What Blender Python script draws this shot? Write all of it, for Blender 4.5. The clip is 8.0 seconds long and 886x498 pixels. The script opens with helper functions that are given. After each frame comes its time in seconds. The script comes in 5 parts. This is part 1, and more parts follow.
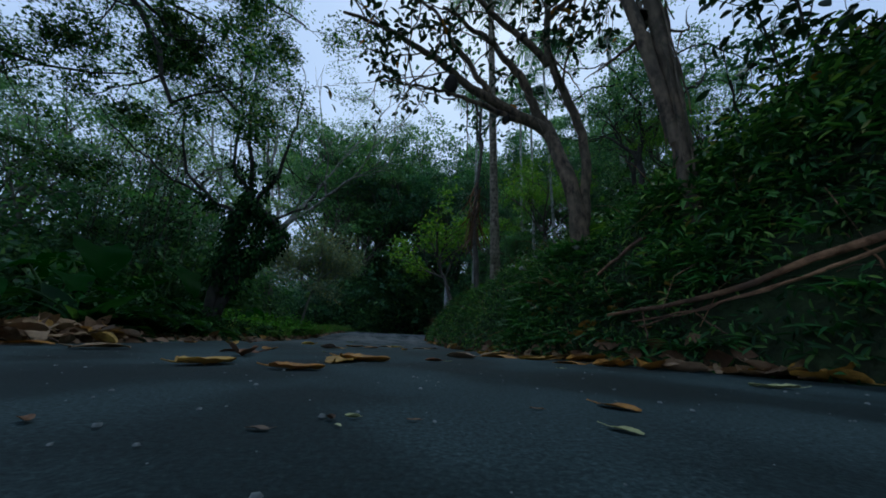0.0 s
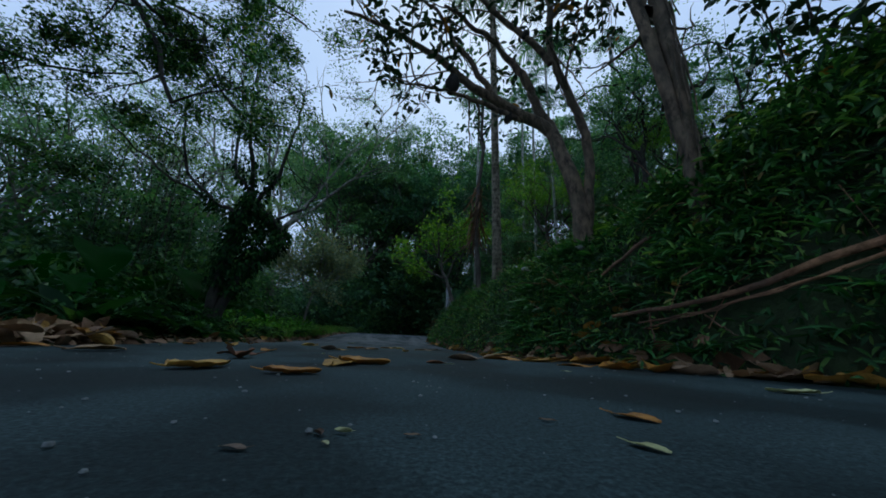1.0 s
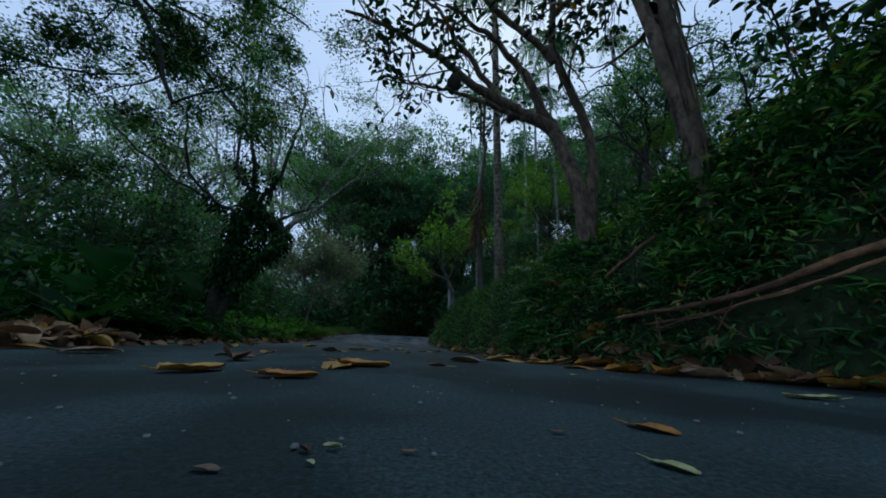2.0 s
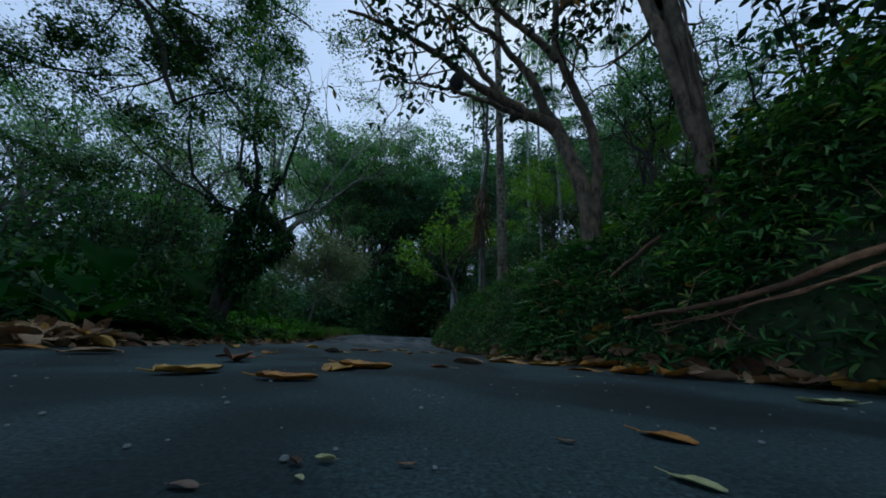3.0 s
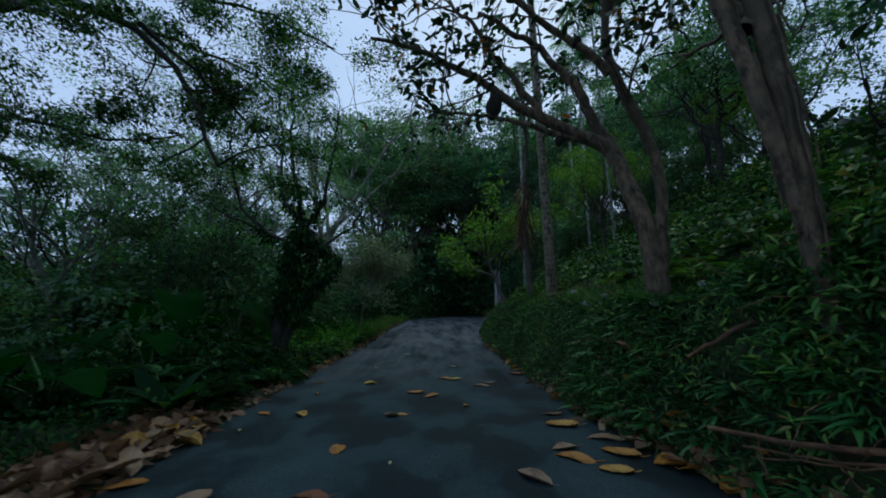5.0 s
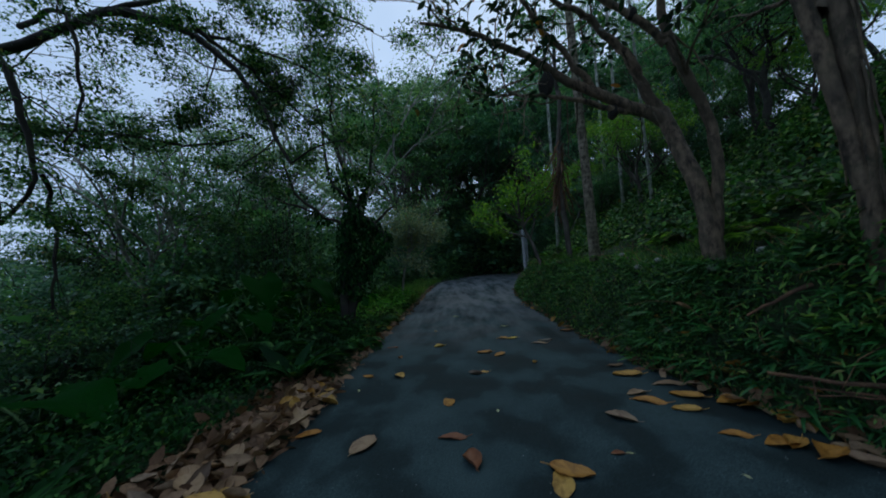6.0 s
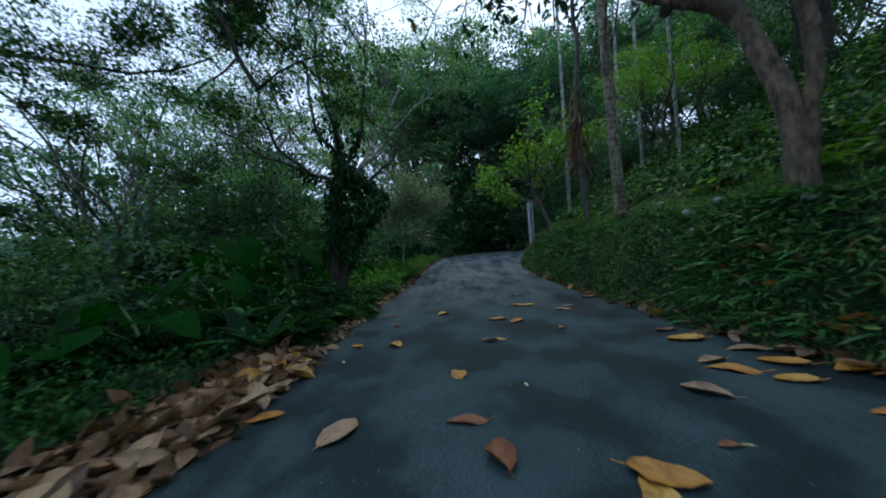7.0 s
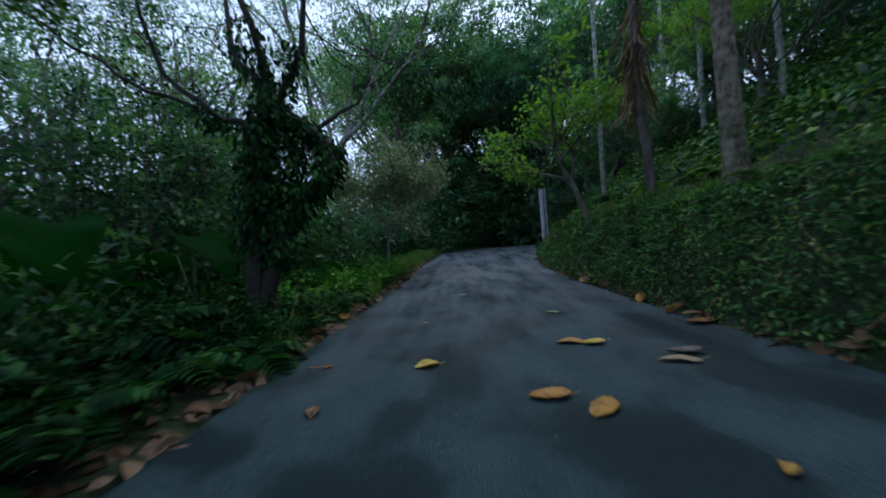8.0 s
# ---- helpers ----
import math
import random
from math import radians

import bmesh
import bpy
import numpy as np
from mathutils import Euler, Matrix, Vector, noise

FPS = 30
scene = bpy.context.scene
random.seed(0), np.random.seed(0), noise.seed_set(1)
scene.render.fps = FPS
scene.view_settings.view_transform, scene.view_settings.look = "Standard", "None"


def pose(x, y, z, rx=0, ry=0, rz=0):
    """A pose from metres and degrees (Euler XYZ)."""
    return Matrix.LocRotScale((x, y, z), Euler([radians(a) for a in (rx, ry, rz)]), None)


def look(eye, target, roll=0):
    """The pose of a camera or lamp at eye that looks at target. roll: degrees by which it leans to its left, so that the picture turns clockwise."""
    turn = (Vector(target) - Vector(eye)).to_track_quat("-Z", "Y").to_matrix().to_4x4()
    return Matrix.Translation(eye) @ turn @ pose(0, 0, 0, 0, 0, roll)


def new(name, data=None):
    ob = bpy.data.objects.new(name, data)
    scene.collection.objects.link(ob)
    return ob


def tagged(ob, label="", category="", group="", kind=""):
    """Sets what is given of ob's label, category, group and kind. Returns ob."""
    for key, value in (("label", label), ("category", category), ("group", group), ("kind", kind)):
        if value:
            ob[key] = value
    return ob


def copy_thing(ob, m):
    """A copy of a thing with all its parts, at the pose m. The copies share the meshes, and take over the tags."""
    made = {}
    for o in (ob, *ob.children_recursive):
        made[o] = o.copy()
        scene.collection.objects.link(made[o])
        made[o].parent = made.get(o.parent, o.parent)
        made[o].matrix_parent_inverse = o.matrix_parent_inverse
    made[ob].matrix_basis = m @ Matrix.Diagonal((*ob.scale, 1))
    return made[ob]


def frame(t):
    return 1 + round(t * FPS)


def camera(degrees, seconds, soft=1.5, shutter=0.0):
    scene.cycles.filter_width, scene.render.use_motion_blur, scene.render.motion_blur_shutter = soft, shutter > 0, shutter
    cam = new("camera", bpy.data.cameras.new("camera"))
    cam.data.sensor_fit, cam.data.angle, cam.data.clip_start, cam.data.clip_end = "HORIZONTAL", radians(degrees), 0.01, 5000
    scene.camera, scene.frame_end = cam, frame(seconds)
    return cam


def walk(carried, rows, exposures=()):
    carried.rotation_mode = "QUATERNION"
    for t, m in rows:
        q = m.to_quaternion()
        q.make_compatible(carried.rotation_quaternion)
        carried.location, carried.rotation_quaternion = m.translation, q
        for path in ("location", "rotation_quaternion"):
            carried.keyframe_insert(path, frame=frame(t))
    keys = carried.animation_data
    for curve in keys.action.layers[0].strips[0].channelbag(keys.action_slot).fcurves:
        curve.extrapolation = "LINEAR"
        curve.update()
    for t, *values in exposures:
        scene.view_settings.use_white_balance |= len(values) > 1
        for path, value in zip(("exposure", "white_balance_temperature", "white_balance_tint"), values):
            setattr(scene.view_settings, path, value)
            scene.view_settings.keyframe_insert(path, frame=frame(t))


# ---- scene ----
import itertools

cam = camera(106.07, 8.0, soft=1.75, shutter=0.3)
SKY = 0.055


def pose_at(x, y, z, yaw, pitch, roll):
    """Camera pose from a place, the yaw to the left of +y, the pitch up and the roll, in degrees."""
    a, b = radians(yaw), radians(pitch)
    ahead = Vector((-math.sin(a) * math.cos(b), math.cos(a) * math.cos(b), math.sin(b)))
    return look((x, y, z), Vector((x, y, z)) + ahead, roll)


ROWS = [
    (0, pose_at(-0.029, 0.204, 0.106, -9.64, 15.71, 2.34)),
    (0.5, pose_at(-0.025, 0.226, 0.109, -9.52, 15.77, 2.34)),
    (1, pose_at(-0.020, 0.251, 0.112, -9.33, 15.85, 2.37)),
    (1.5, pose_at(-0.015, 0.272, 0.115, -9.11, 15.93, 2.39)),
    (3, pose_at(-0.005, 0.318, 0.121, -8.46, 16.09, 2.50)),
    (3.5, pose_at(-0.003, 0.323, 0.122, -7.97, 15.73, 2.63)),
    (4, pose_at(-0.003, 0.321, 0.122, -7.09, 14.81, 2.79)),
    (4.3, pose_at(-0.002, 0.318, 0.124, -5.83, 13.37, 2.61)),
    (4.5, pose_at(-0.023, 0.305, 0.318, -5.21, 12.86, 2.29)),
    (4.7, pose_at(-0.015, 0.322, 0.702, -3.43, 12.26, 1.29)),
    (5.2, pose_at(-0.27, 0.14, 1.30, -1.0, 8.7, -0.9)),
    (5.8, pose_at(-0.660, -0.151, 1.425, 1.07, 4.77, -3.09)),
    (6, pose_at(-0.791, -0.233, 1.379, 1.27, 3.25, -3.84)),
    (6.5, pose_at(-0.928, -0.125, 1.115, 1.48, 0.90, -4.39)),
    (7, pose_at(-0.882, 0.673, 0.970, 1.74, 0.30, -4.34)),
    (7.5, pose_at(-0.877, 1.855, 0.889, 1.86, 0.37, -4.32)),
    (8, pose_at(-0.832, 3.276, 0.872, 2.00, -0.26, -4.54)),
]
walk(cam, ROWS, exposures=((0.0, 0.15, 6300, -6), (4.5, 0.09, 6300, -7), (6.0, 0.07, 6450, -7), (6.5, 0.65, 6550, -6), (7.0, 0.98, 6550, -4), (7.5, 0.7, 6450, -8), (8.0, 0.9, 6350, 0)))

# ---- sky and sun ----
world = bpy.data.worlds.new("overcast_sky")
scene.world = world
world.use_nodes = True
wn, wl = world.node_tree.nodes, world.node_tree.links
wn.clear()
sky = wn.new("ShaderNodeTexSky")
sky.sky_type, sky.sun_disc = "NISHITA", False
sky.sun_elevation, sky.sun_rotation = radians(58), radians(20)
sky.air_density, sky.dust_density, sky.ozone_density = 1.0, 4.0, 1.5
cloud = wn.new("ShaderNodeTexNoise")
cloud.inputs["Scale"].default_value, cloud.inputs["Detail"].default_value = 1.6, 5
ramp = wn.new("ShaderNodeValToRGB")
ramp.color_ramp.elements[0].color, ramp.color_ramp.elements[1].color = (8.2, 10.3, 16.7, 1), (10.9, 12.9, 19.3, 1)
ramp.color_ramp.elements[0].position, ramp.color_ramp.elements[1].position = 0.3, 0.7
mixc = wn.new("ShaderNodeMix")
mixc.data_type = "RGBA"
mixc.inputs["Factor"].default_value = 0.85
back, wout = wn.new("ShaderNodeBackground"), wn.new("ShaderNodeOutputWorld")
back.inputs["Strength"].default_value = SKY
wl.new(cloud.outputs["Fac"], ramp.inputs["Fac"])
wl.new(sky.outputs["Color"], mixc.inputs["A"])
wl.new(ramp.outputs["Color"], mixc.inputs["B"])
wl.new(mixc.outputs["Result"], back.inputs["Color"])
wl.new(back.outputs["Background"], wout.inputs["Surface"])

sun = new("sun", bpy.data.lights.new("sun", "SUN"))
sun.data.energy, sun.data.angle, sun.data.color = 0.5, radians(40), (0.9, 0.96, 1.0)
sun.matrix_world = look((0, 0, 30), (-6, -17, 0))

# ---- materials ----


def nodes_of(name):
    m = bpy.data.materials.new(name)
    m.use_nodes = True
    n, l = m.node_tree.nodes, m.node_tree.links
    return m, n, l, n["Principled BSDF"], n["Material Output"]


def ramp_node(n, stops):
    r = n.new("ShaderNodeValToRGB")
    e = r.color_ramp.elements
    while len(e) < len(stops):
        e.new(0.5)
    for el, (p, c) in zip(e, stops):
        el.position, el.color = p, (*c, 1)
    return r


def noise_node(n, l, scale, detail=4.0, rough=0.55, coords="Object", stretch=None):
    tc = n.new("ShaderNodeTexCoord")
    t = n.new("ShaderNodeTexNoise")
    t.inputs["Scale"].default_value, t.inputs["Detail"].default_value, t.inputs["Roughness"].default_value = scale, detail, rough
    if stretch:
        mp = n.new("ShaderNodeMapping")
        mp.inputs["Scale"].default_value = stretch
        l.new(tc.outputs[coords], mp.inputs["Vector"])
        l.new(mp.outputs["Vector"], t.inputs["Vector"])
    else:
        l.new(tc.outputs[coords], t.inputs["Vector"])
    return t


def mix_node(n, l, a, b, fac, kind="MIX"):
    m = n.new("ShaderNodeMix")
    m.data_type, m.blend_type = "RGBA", kind
    for key, v in (("A", a), ("B", b)):
        if isinstance(v, tuple):
            m.inputs[key].default_value = (*v, 1)
        else:
            l.new(v, m.inputs[key])
    if isinstance(fac, float):
        m.inputs["Factor"].default_value = fac
    else:
        l.new(fac, m.inputs["Factor"])
    return m.outputs["Result"]


def bump_on(n, l, p, height, strength, distance):
    b = n.new("ShaderNodeBump")
    b.inputs["Strength"].default_value, b.inputs["Distance"].default_value = strength, distance
    l.new(height, b.inputs["Height"])
    l.new(b.outputs["Normal"], p.inputs["Normal"])


def leaf_mat(name, stops, rough=0.45, through_light=0.4, by_object=False, mottle=0.0, gloss=0.35, patch=0.0, vary=False):
    """Leaf: its colour varies from leaf to leaf and, by patch, from one stand of growth to the next; some light passes through it."""
    m, n, l, p, out = nodes_of(name)
    r = ramp_node(n, stops)
    if by_object:
        l.new(n.new("ShaderNodeObjectInfo").outputs["Random"], r.inputs["Fac"])
    else:
        l.new(n.new("ShaderNodeNewGeometry").outputs["Random Per Island"], r.inputs["Fac"])
    col = r.outputs["Color"]
    if mottle:
        t = noise_node(n, l, 7.0 if by_object else 45.0, 6.0, 0.68, stretch=(1.0, 0.6, 1.0) if by_object else None)
        dark = ramp_node(n, [(0.36, (0.3, 0.22, 0.16)), (0.5, (0.85, 0.8, 0.75)), (0.62, (1.1, 1.1, 1.05))])
        l.new(t.outputs["Fac"], dark.inputs["Fac"])
        col = mix_node(n, l, col, dark.outputs["Color"], mottle, "MULTIPLY")
        bump_on(n, l, p, t.outputs["Fac"], 0.35, 0.004)
    if vary:
        kind = ramp_node(n, [(0.0, (0.5, 0.62, 0.78)), (0.45, (0.9, 0.95, 1.0)), (1.0, (1.3, 1.2, 0.95))])
        l.new(n.new("ShaderNodeObjectInfo").outputs["Random"], kind.inputs["Fac"])
        col = mix_node(n, l, col, kind.outputs["Color"], 1.0, "MULTIPLY")
    if patch:
        t = noise_node(n, l, patch, 3.0, 0.6)
        stand = ramp_node(n, [(0.35, (0.44, 0.52, 0.6)), (0.5, (1.0, 1.0, 1.0)), (0.64, (1.6, 1.5, 1.3))])
        l.new(t.outputs["Fac"], stand.inputs["Fac"])
        col = mix_node(n, l, col, stand.outputs["Color"], 1.0, "MULTIPLY")
    l.new(col, p.inputs["Base Color"])
    p.inputs["Roughness"].default_value = rough
    p.inputs["Specular IOR Level"].default_value = gloss
    if through_light:
        tr = n.new("ShaderNodeBsdfTranslucent")
        l.new(mix_node(n, l, col, (1.5, 1.6, 0.7), 1.0, "MULTIPLY"), tr.inputs["Color"])
        mx = n.new("ShaderNodeMixShader")
        mx.inputs["Fac"].default_value = through_light
        l.new(p.outputs["BSDF"], mx.inputs[1])
        l.new(tr.outputs["BSDF"], mx.inputs[2])
        l.new(mx.outputs["Shader"], out.inputs["Surface"])
    return m


def bark_mat(name, dark, light, scale=6.0, stretch=(1, 1, 0.25), bump=0.5, blotch=None):
    m, n, l, p, out = nodes_of(name)
    t = noise_node(n, l, scale, 8.0, 0.65, stretch=stretch)
    r = ramp_node(n, [(0.38, dark), (0.62, light)])
    l.new(t.outputs["Fac"], r.inputs["Fac"])
    col = r.outputs["Color"]
    moss = noise_node(n, l, 3.3, 6.0, 0.7)
    rm = ramp_node(n, [(0.5, (0, 0, 0)), (0.64, (0.75, 0.75, 0.75))])
    l.new(moss.outputs["Fac"], rm.inputs["Fac"])
    col = mix_node(n, l, col, (0.05, 0.06, 0.03), rm.outputs["Color"])
    t2 = noise_node(n, l, 1.8, 5.0, 0.6)
    r2 = ramp_node(n, [(0.45, (0, 0, 0)), (0.62, (1, 1, 1))])
    l.new(t2.outputs["Fac"], r2.inputs["Fac"])
    col = mix_node(n, l, col, blotch or tuple(0.5 * c for c in dark), r2.outputs["Color"])
    l.new(col, p.inputs["Base Color"])
    p.inputs["Roughness"].default_value = 0.85
    fine = noise_node(n, l, scale * 7, 6.0, 0.7, stretch=stretch)
    bump_on(n, l, p, mix_node(n, l, t.outputs["Fac"], fine.outputs["Fac"], 0.4), min(1.0, 1.6 * bump), 0.035)
    return m


def palm_mat(name, dark, light, pitch):
    """Ringed palm bark: leaf scars every pitch metres, streaks and lichen between."""
    m, n, l, p, out = nodes_of(name)
    tc = n.new("ShaderNodeTexCoord")
    w = n.new("ShaderNodeTexWave")
    w.bands_direction = "Z"
    w.inputs["Scale"].default_value = 0.314 / pitch
    w.inputs["Distortion"].default_value, w.inputs["Detail"].default_value, w.inputs["Detail Scale"].default_value = 2.2, 3.0, 2.5
    l.new(tc.outputs["Object"], w.inputs["Vector"])
    t = noise_node(n, l, 16.0, 7.0, 0.7, stretch=(1, 1, 0.5))
    r = ramp_node(n, [(0.38, dark), (0.6, light)])
    l.new(mix_node(n, l, w.outputs["Fac"], t.outputs["Fac"], 0.94), r.inputs["Fac"])
    big = noise_node(n, l, 2.2, 5.0, 0.6)
    rb = ramp_node(n, [(0.42, (0.55, 0.6, 0.5)), (0.6, (1, 1, 1))])
    l.new(big.outputs["Fac"], rb.inputs["Fac"])
    l.new(mix_node(n, l, r.outputs["Color"], rb.outputs["Color"], 1.0, "MULTIPLY"), p.inputs["Base Color"])
    p.inputs["Roughness"].default_value = 0.9
    bump_on(n, l, p, mix_node(n, l, w.outputs["Fac"], t.outputs["Fac"], 0.75), 0.7, 0.02)
    return m


def asphalt_mat():
    """Worn dark asphalt: aggregate, damp stains, pale lengthwise streaks that grow stronger far along."""
    m, n, l, p, out = nodes_of("asphalt")
    agg = noise_node(n, l, 150.0, 6.0, 0.8)
    r = ramp_node(n, [(0.32, (0.01, 0.022, 0.023)), (0.5, (0.029, 0.05, 0.054)), (0.68, (0.068, 0.095, 0.098))])
    l.new(agg.outputs["Fac"], r.inputs["Fac"])
    stain = noise_node(n, l, 1.5, 4.0, 0.45, stretch=(1.0, 0.8, 1))
    rs = ramp_node(n, [(0.37, (0.26, 0.33, 0.35)), (0.455, (0.42, 0.49, 0.51)), (0.52, (0.95, 0.98, 1.0)), (0.64, (1.3, 1.28, 1.28))])
    l.new(stain.outputs["Fac"], rs.inputs["Fac"])
    col = mix_node(n, l, r.outputs["Color"], rs.outputs["Color"], 1.0, "MULTIPLY")
    chips = noise_node(n, l, 75.0, 3.0, 0.7)
    rc = ramp_node(n, [(0.39, (0.3, 0.32, 0.34)), (0.47, (0.95, 0.95, 0.95)), (0.55, (1.05, 1.05, 1.05)), (0.64, (1.8, 1.75, 1.7))])
    l.new(chips.outputs["Fac"], rc.inputs["Fac"])
    col = mix_node(n, l, col, rc.outputs["Color"], 0.36, "MULTIPLY")
    pale_streaks = noise_node(n, l, 2.4, 6.0, 0.6, stretch=(1, 0.22, 1))
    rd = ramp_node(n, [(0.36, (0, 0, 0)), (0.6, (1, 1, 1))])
    l.new(pale_streaks.outputs["Fac"], rd.inputs["Fac"])
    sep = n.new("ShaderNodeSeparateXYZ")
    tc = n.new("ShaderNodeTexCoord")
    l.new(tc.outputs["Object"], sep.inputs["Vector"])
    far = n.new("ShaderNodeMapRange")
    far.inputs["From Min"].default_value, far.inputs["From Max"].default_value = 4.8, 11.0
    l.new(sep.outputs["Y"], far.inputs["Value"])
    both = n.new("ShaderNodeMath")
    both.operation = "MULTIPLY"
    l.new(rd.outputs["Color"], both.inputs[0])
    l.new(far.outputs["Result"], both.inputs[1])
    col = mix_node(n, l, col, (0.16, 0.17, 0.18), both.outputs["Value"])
    l.new(col, p.inputs["Base Color"])
    rr = ramp_node(n, [(0.4, (0.7, 0.7, 0.7)), (0.55, (0.85, 0.85, 0.85))])
    l.new(stain.outputs["Fac"], rr.inputs["Fac"])
    l.new(rr.outputs["Color"], p.inputs["Roughness"])
    p.inputs["Specular IOR Level"].default_value = 0.18
    bump_on(n, l, p, mix_node(n, l, chips.outputs["Fac"], agg.outputs["Fac"], 0.7), 0.5, 0.004)
    return m


def soil_mat():
    m, n, l, p, out = nodes_of("forest_soil")
    t = noise_node(n, l, 9.0, 8.0, 0.65)
    r = ramp_node(n, [(0.3, (0.014, 0.013, 0.007)), (0.55, (0.036, 0.032, 0.016)), (0.75, (0.075, 0.065, 0.03))])
    l.new(t.outputs["Fac"], r.inputs["Fac"])
    moss = noise_node(n, l, 0.9, 5.0, 0.6)
    rm = ramp_node(n, [(0.3, (0, 0, 0)), (0.48, (1, 1, 1))])
    l.new(moss.outputs["Fac"], rm.inputs["Fac"])
    green = ramp_node(n, [(0.35, (0.012, 0.022, 0.008)), (0.7, (0.04, 0.07, 0.02))])
    l.new(t.outputs["Fac"], green.inputs["Fac"])
    l.new(mix_node(n, l, r.outputs["Color"], green.outputs["Color"], rm.outputs["Color"]), p.inputs["Base Color"])
    p.inputs["Roughness"].default_value = 0.95
    bump_on(n, l, p, t.outputs["Fac"], 0.8, 0.05)
    return m


def plain_mat(name, a, b, scale, rough=0.8, bump=0.3):
    m, n, l, p, out = nodes_of(name)
    t = noise_node(n, l, scale, 6.0, 0.6)
    r = ramp_node(n, [(0.3, a), (0.7, b)])
    l.new(t.outputs["Fac"], r.inputs["Fac"])
    l.new(r.outputs["Color"], p.inputs["Base Color"])
    p.inputs["Roughness"].default_value = rough
    bump_on(n, l, p, t.outputs["Fac"], bump, 0.01)
    return m


ASPHALT, SOIL = asphalt_mat(), soil_mat()
LEAF_FOREST = leaf_mat("forest_leaf", [(0.0, (0.032, 0.1, 0.06)), (0.5, (0.06, 0.155, 0.085)), (0.85, (0.1, 0.215, 0.095)), (1.0, (0.16, 0.27, 0.1))], 0.42, 0.36, gloss=0.4, patch=0.9, vary=True)
LEAF_PALE = leaf_mat("pale_forest_leaf", [(0.0, (0.07, 0.15, 0.095)), (0.5, (0.12, 0.22, 0.125)), (1.0, (0.19, 0.3, 0.15))], patch=0.9, vary=True)
# Leaf greens with the far valley's haze mixed into the colour.
LEAF_MIST = leaf_mat("valley_leaf_hazed", [(0.0, (0.04, 0.105, 0.063)), (0.5, (0.085, 0.175, 0.098)), (1.0, (0.16, 0.265, 0.135))], patch=0.35)
LEAF_LIME = leaf_mat("light_green_leaf", [(0.0, (0.07, 0.18, 0.03)), (0.6, (0.13, 0.26, 0.042)), (1.0, (0.24, 0.36, 0.065))], 0.45, 0.4, gloss=0.2)
LEAF_DARK = leaf_mat("glossy_dark_leaf", [(0.0, (0.012, 0.03, 0.02)), (0.7, (0.025, 0.055, 0.03)), (0.955, (0.04, 0.075, 0.035)), (0.96, (0.3, 0.12, 0.02)), (1.0, (0.38, 0.17, 0.03))], 0.45, 0.18, gloss=0.2)
LEAF_BANK = leaf_mat("undergrowth_leaf", [(0.0, (0.006, 0.032, 0.01)), (0.45, (0.028, 0.1, 0.027)), (0.8, (0.085, 0.2, 0.05)), (0.96, (0.19, 0.31, 0.075)), (1.0, (0.2, 0.14, 0.06))], 0.45, 0.25, gloss=0.25, patch=1.6)
# Dark leaf greens, lowered further so the verge's shade sits in the colour.
LEAF_VERGE = leaf_mat("verge_leaf_shaded", [(0.0, (0.004, 0.02, 0.006)), (0.5, (0.01, 0.043, 0.013)), (0.88, (0.026, 0.088, 0.025)), (1.0, (0.075, 0.155, 0.045))], 0.5, 0.22, gloss=0.06, patch=1.3)
LEAF_LANCE = leaf_mat("lance_leaf", [(0.0, (0.02, 0.09, 0.028)), (0.6, (0.04, 0.15, 0.045)), (1.0, (0.085, 0.22, 0.06))], 0.38, 0.25, gloss=0.3, patch=1.8)
LEAF_FERN = leaf_mat("fern_leaf", [(0.0, (0.014, 0.055, 0.014)), (0.5, (0.052, 0.135, 0.032)), (0.85, (0.12, 0.24, 0.05)), (1.0, (0.2, 0.32, 0.07))], 0.5, 0.35, gloss=0.2, patch=1.1)
LEAF_EAR = leaf_mat("elephant_ear_leaf", [(0.0, (0.005, 0.045, 0.005)), (1.0, (0.01, 0.075, 0.008))], 0.5, 0.35, mottle=0.4, gloss=0.02)
LEAF_GRASS = leaf_mat("verge_grass", [(0.0, (0.05, 0.14, 0.025)), (0.8, (0.1, 0.22, 0.04)), (1.0, (0.25, 0.22, 0.09))], 0.6, 0.3, patch=1.2)
LEAF_HERB = leaf_mat("bright_herb_leaf", [(0.0, (0.055, 0.19, 0.03)), (0.6, (0.1, 0.28, 0.04)), (1.0, (0.19, 0.38, 0.065))], 0.5, 0.35, gloss=0.2, patch=1.2)
LEAF_DEAD = leaf_mat("fallen_leaf", [(0.0, (0.08, 0.045, 0.025)), (0.2, (0.2, 0.125, 0.075)), (0.4, (0.3, 0.205, 0.135)), (0.55, (0.27, 0.15, 0.065)), (0.75, (0.36, 0.25, 0.165)), (0.9, (0.16, 0.125, 0.1)), (1.0, (0.2, 0.1, 0.05))], 0.6, 0.12, True, 0.55)
LEAF_DEAD_MIX = leaf_mat("leaf_litter_leaf", [(0.0, (0.07, 0.035, 0.018)), (0.35, (0.18, 0.1, 0.055)), (0.7, (0.27, 0.165, 0.1)), (1.0, (0.12, 0.075, 0.05))], 0.7, 0.1, False, 0.5)
LEAF_OCHRE = leaf_mat("ochre_leaf", [(0.0, (0.44, 0.2, 0.04)), (0.5, (0.5, 0.28, 0.06)), (1.0, (0.56, 0.35, 0.09))], 0.55, 0.12, True, 0.7)
LEAF_YELLOW = leaf_mat("yellow_leaf", [(0.0, (0.55, 0.36, 0.04)), (1.0, (0.62, 0.44, 0.08))], 0.5, 0.15, True, 0.35)
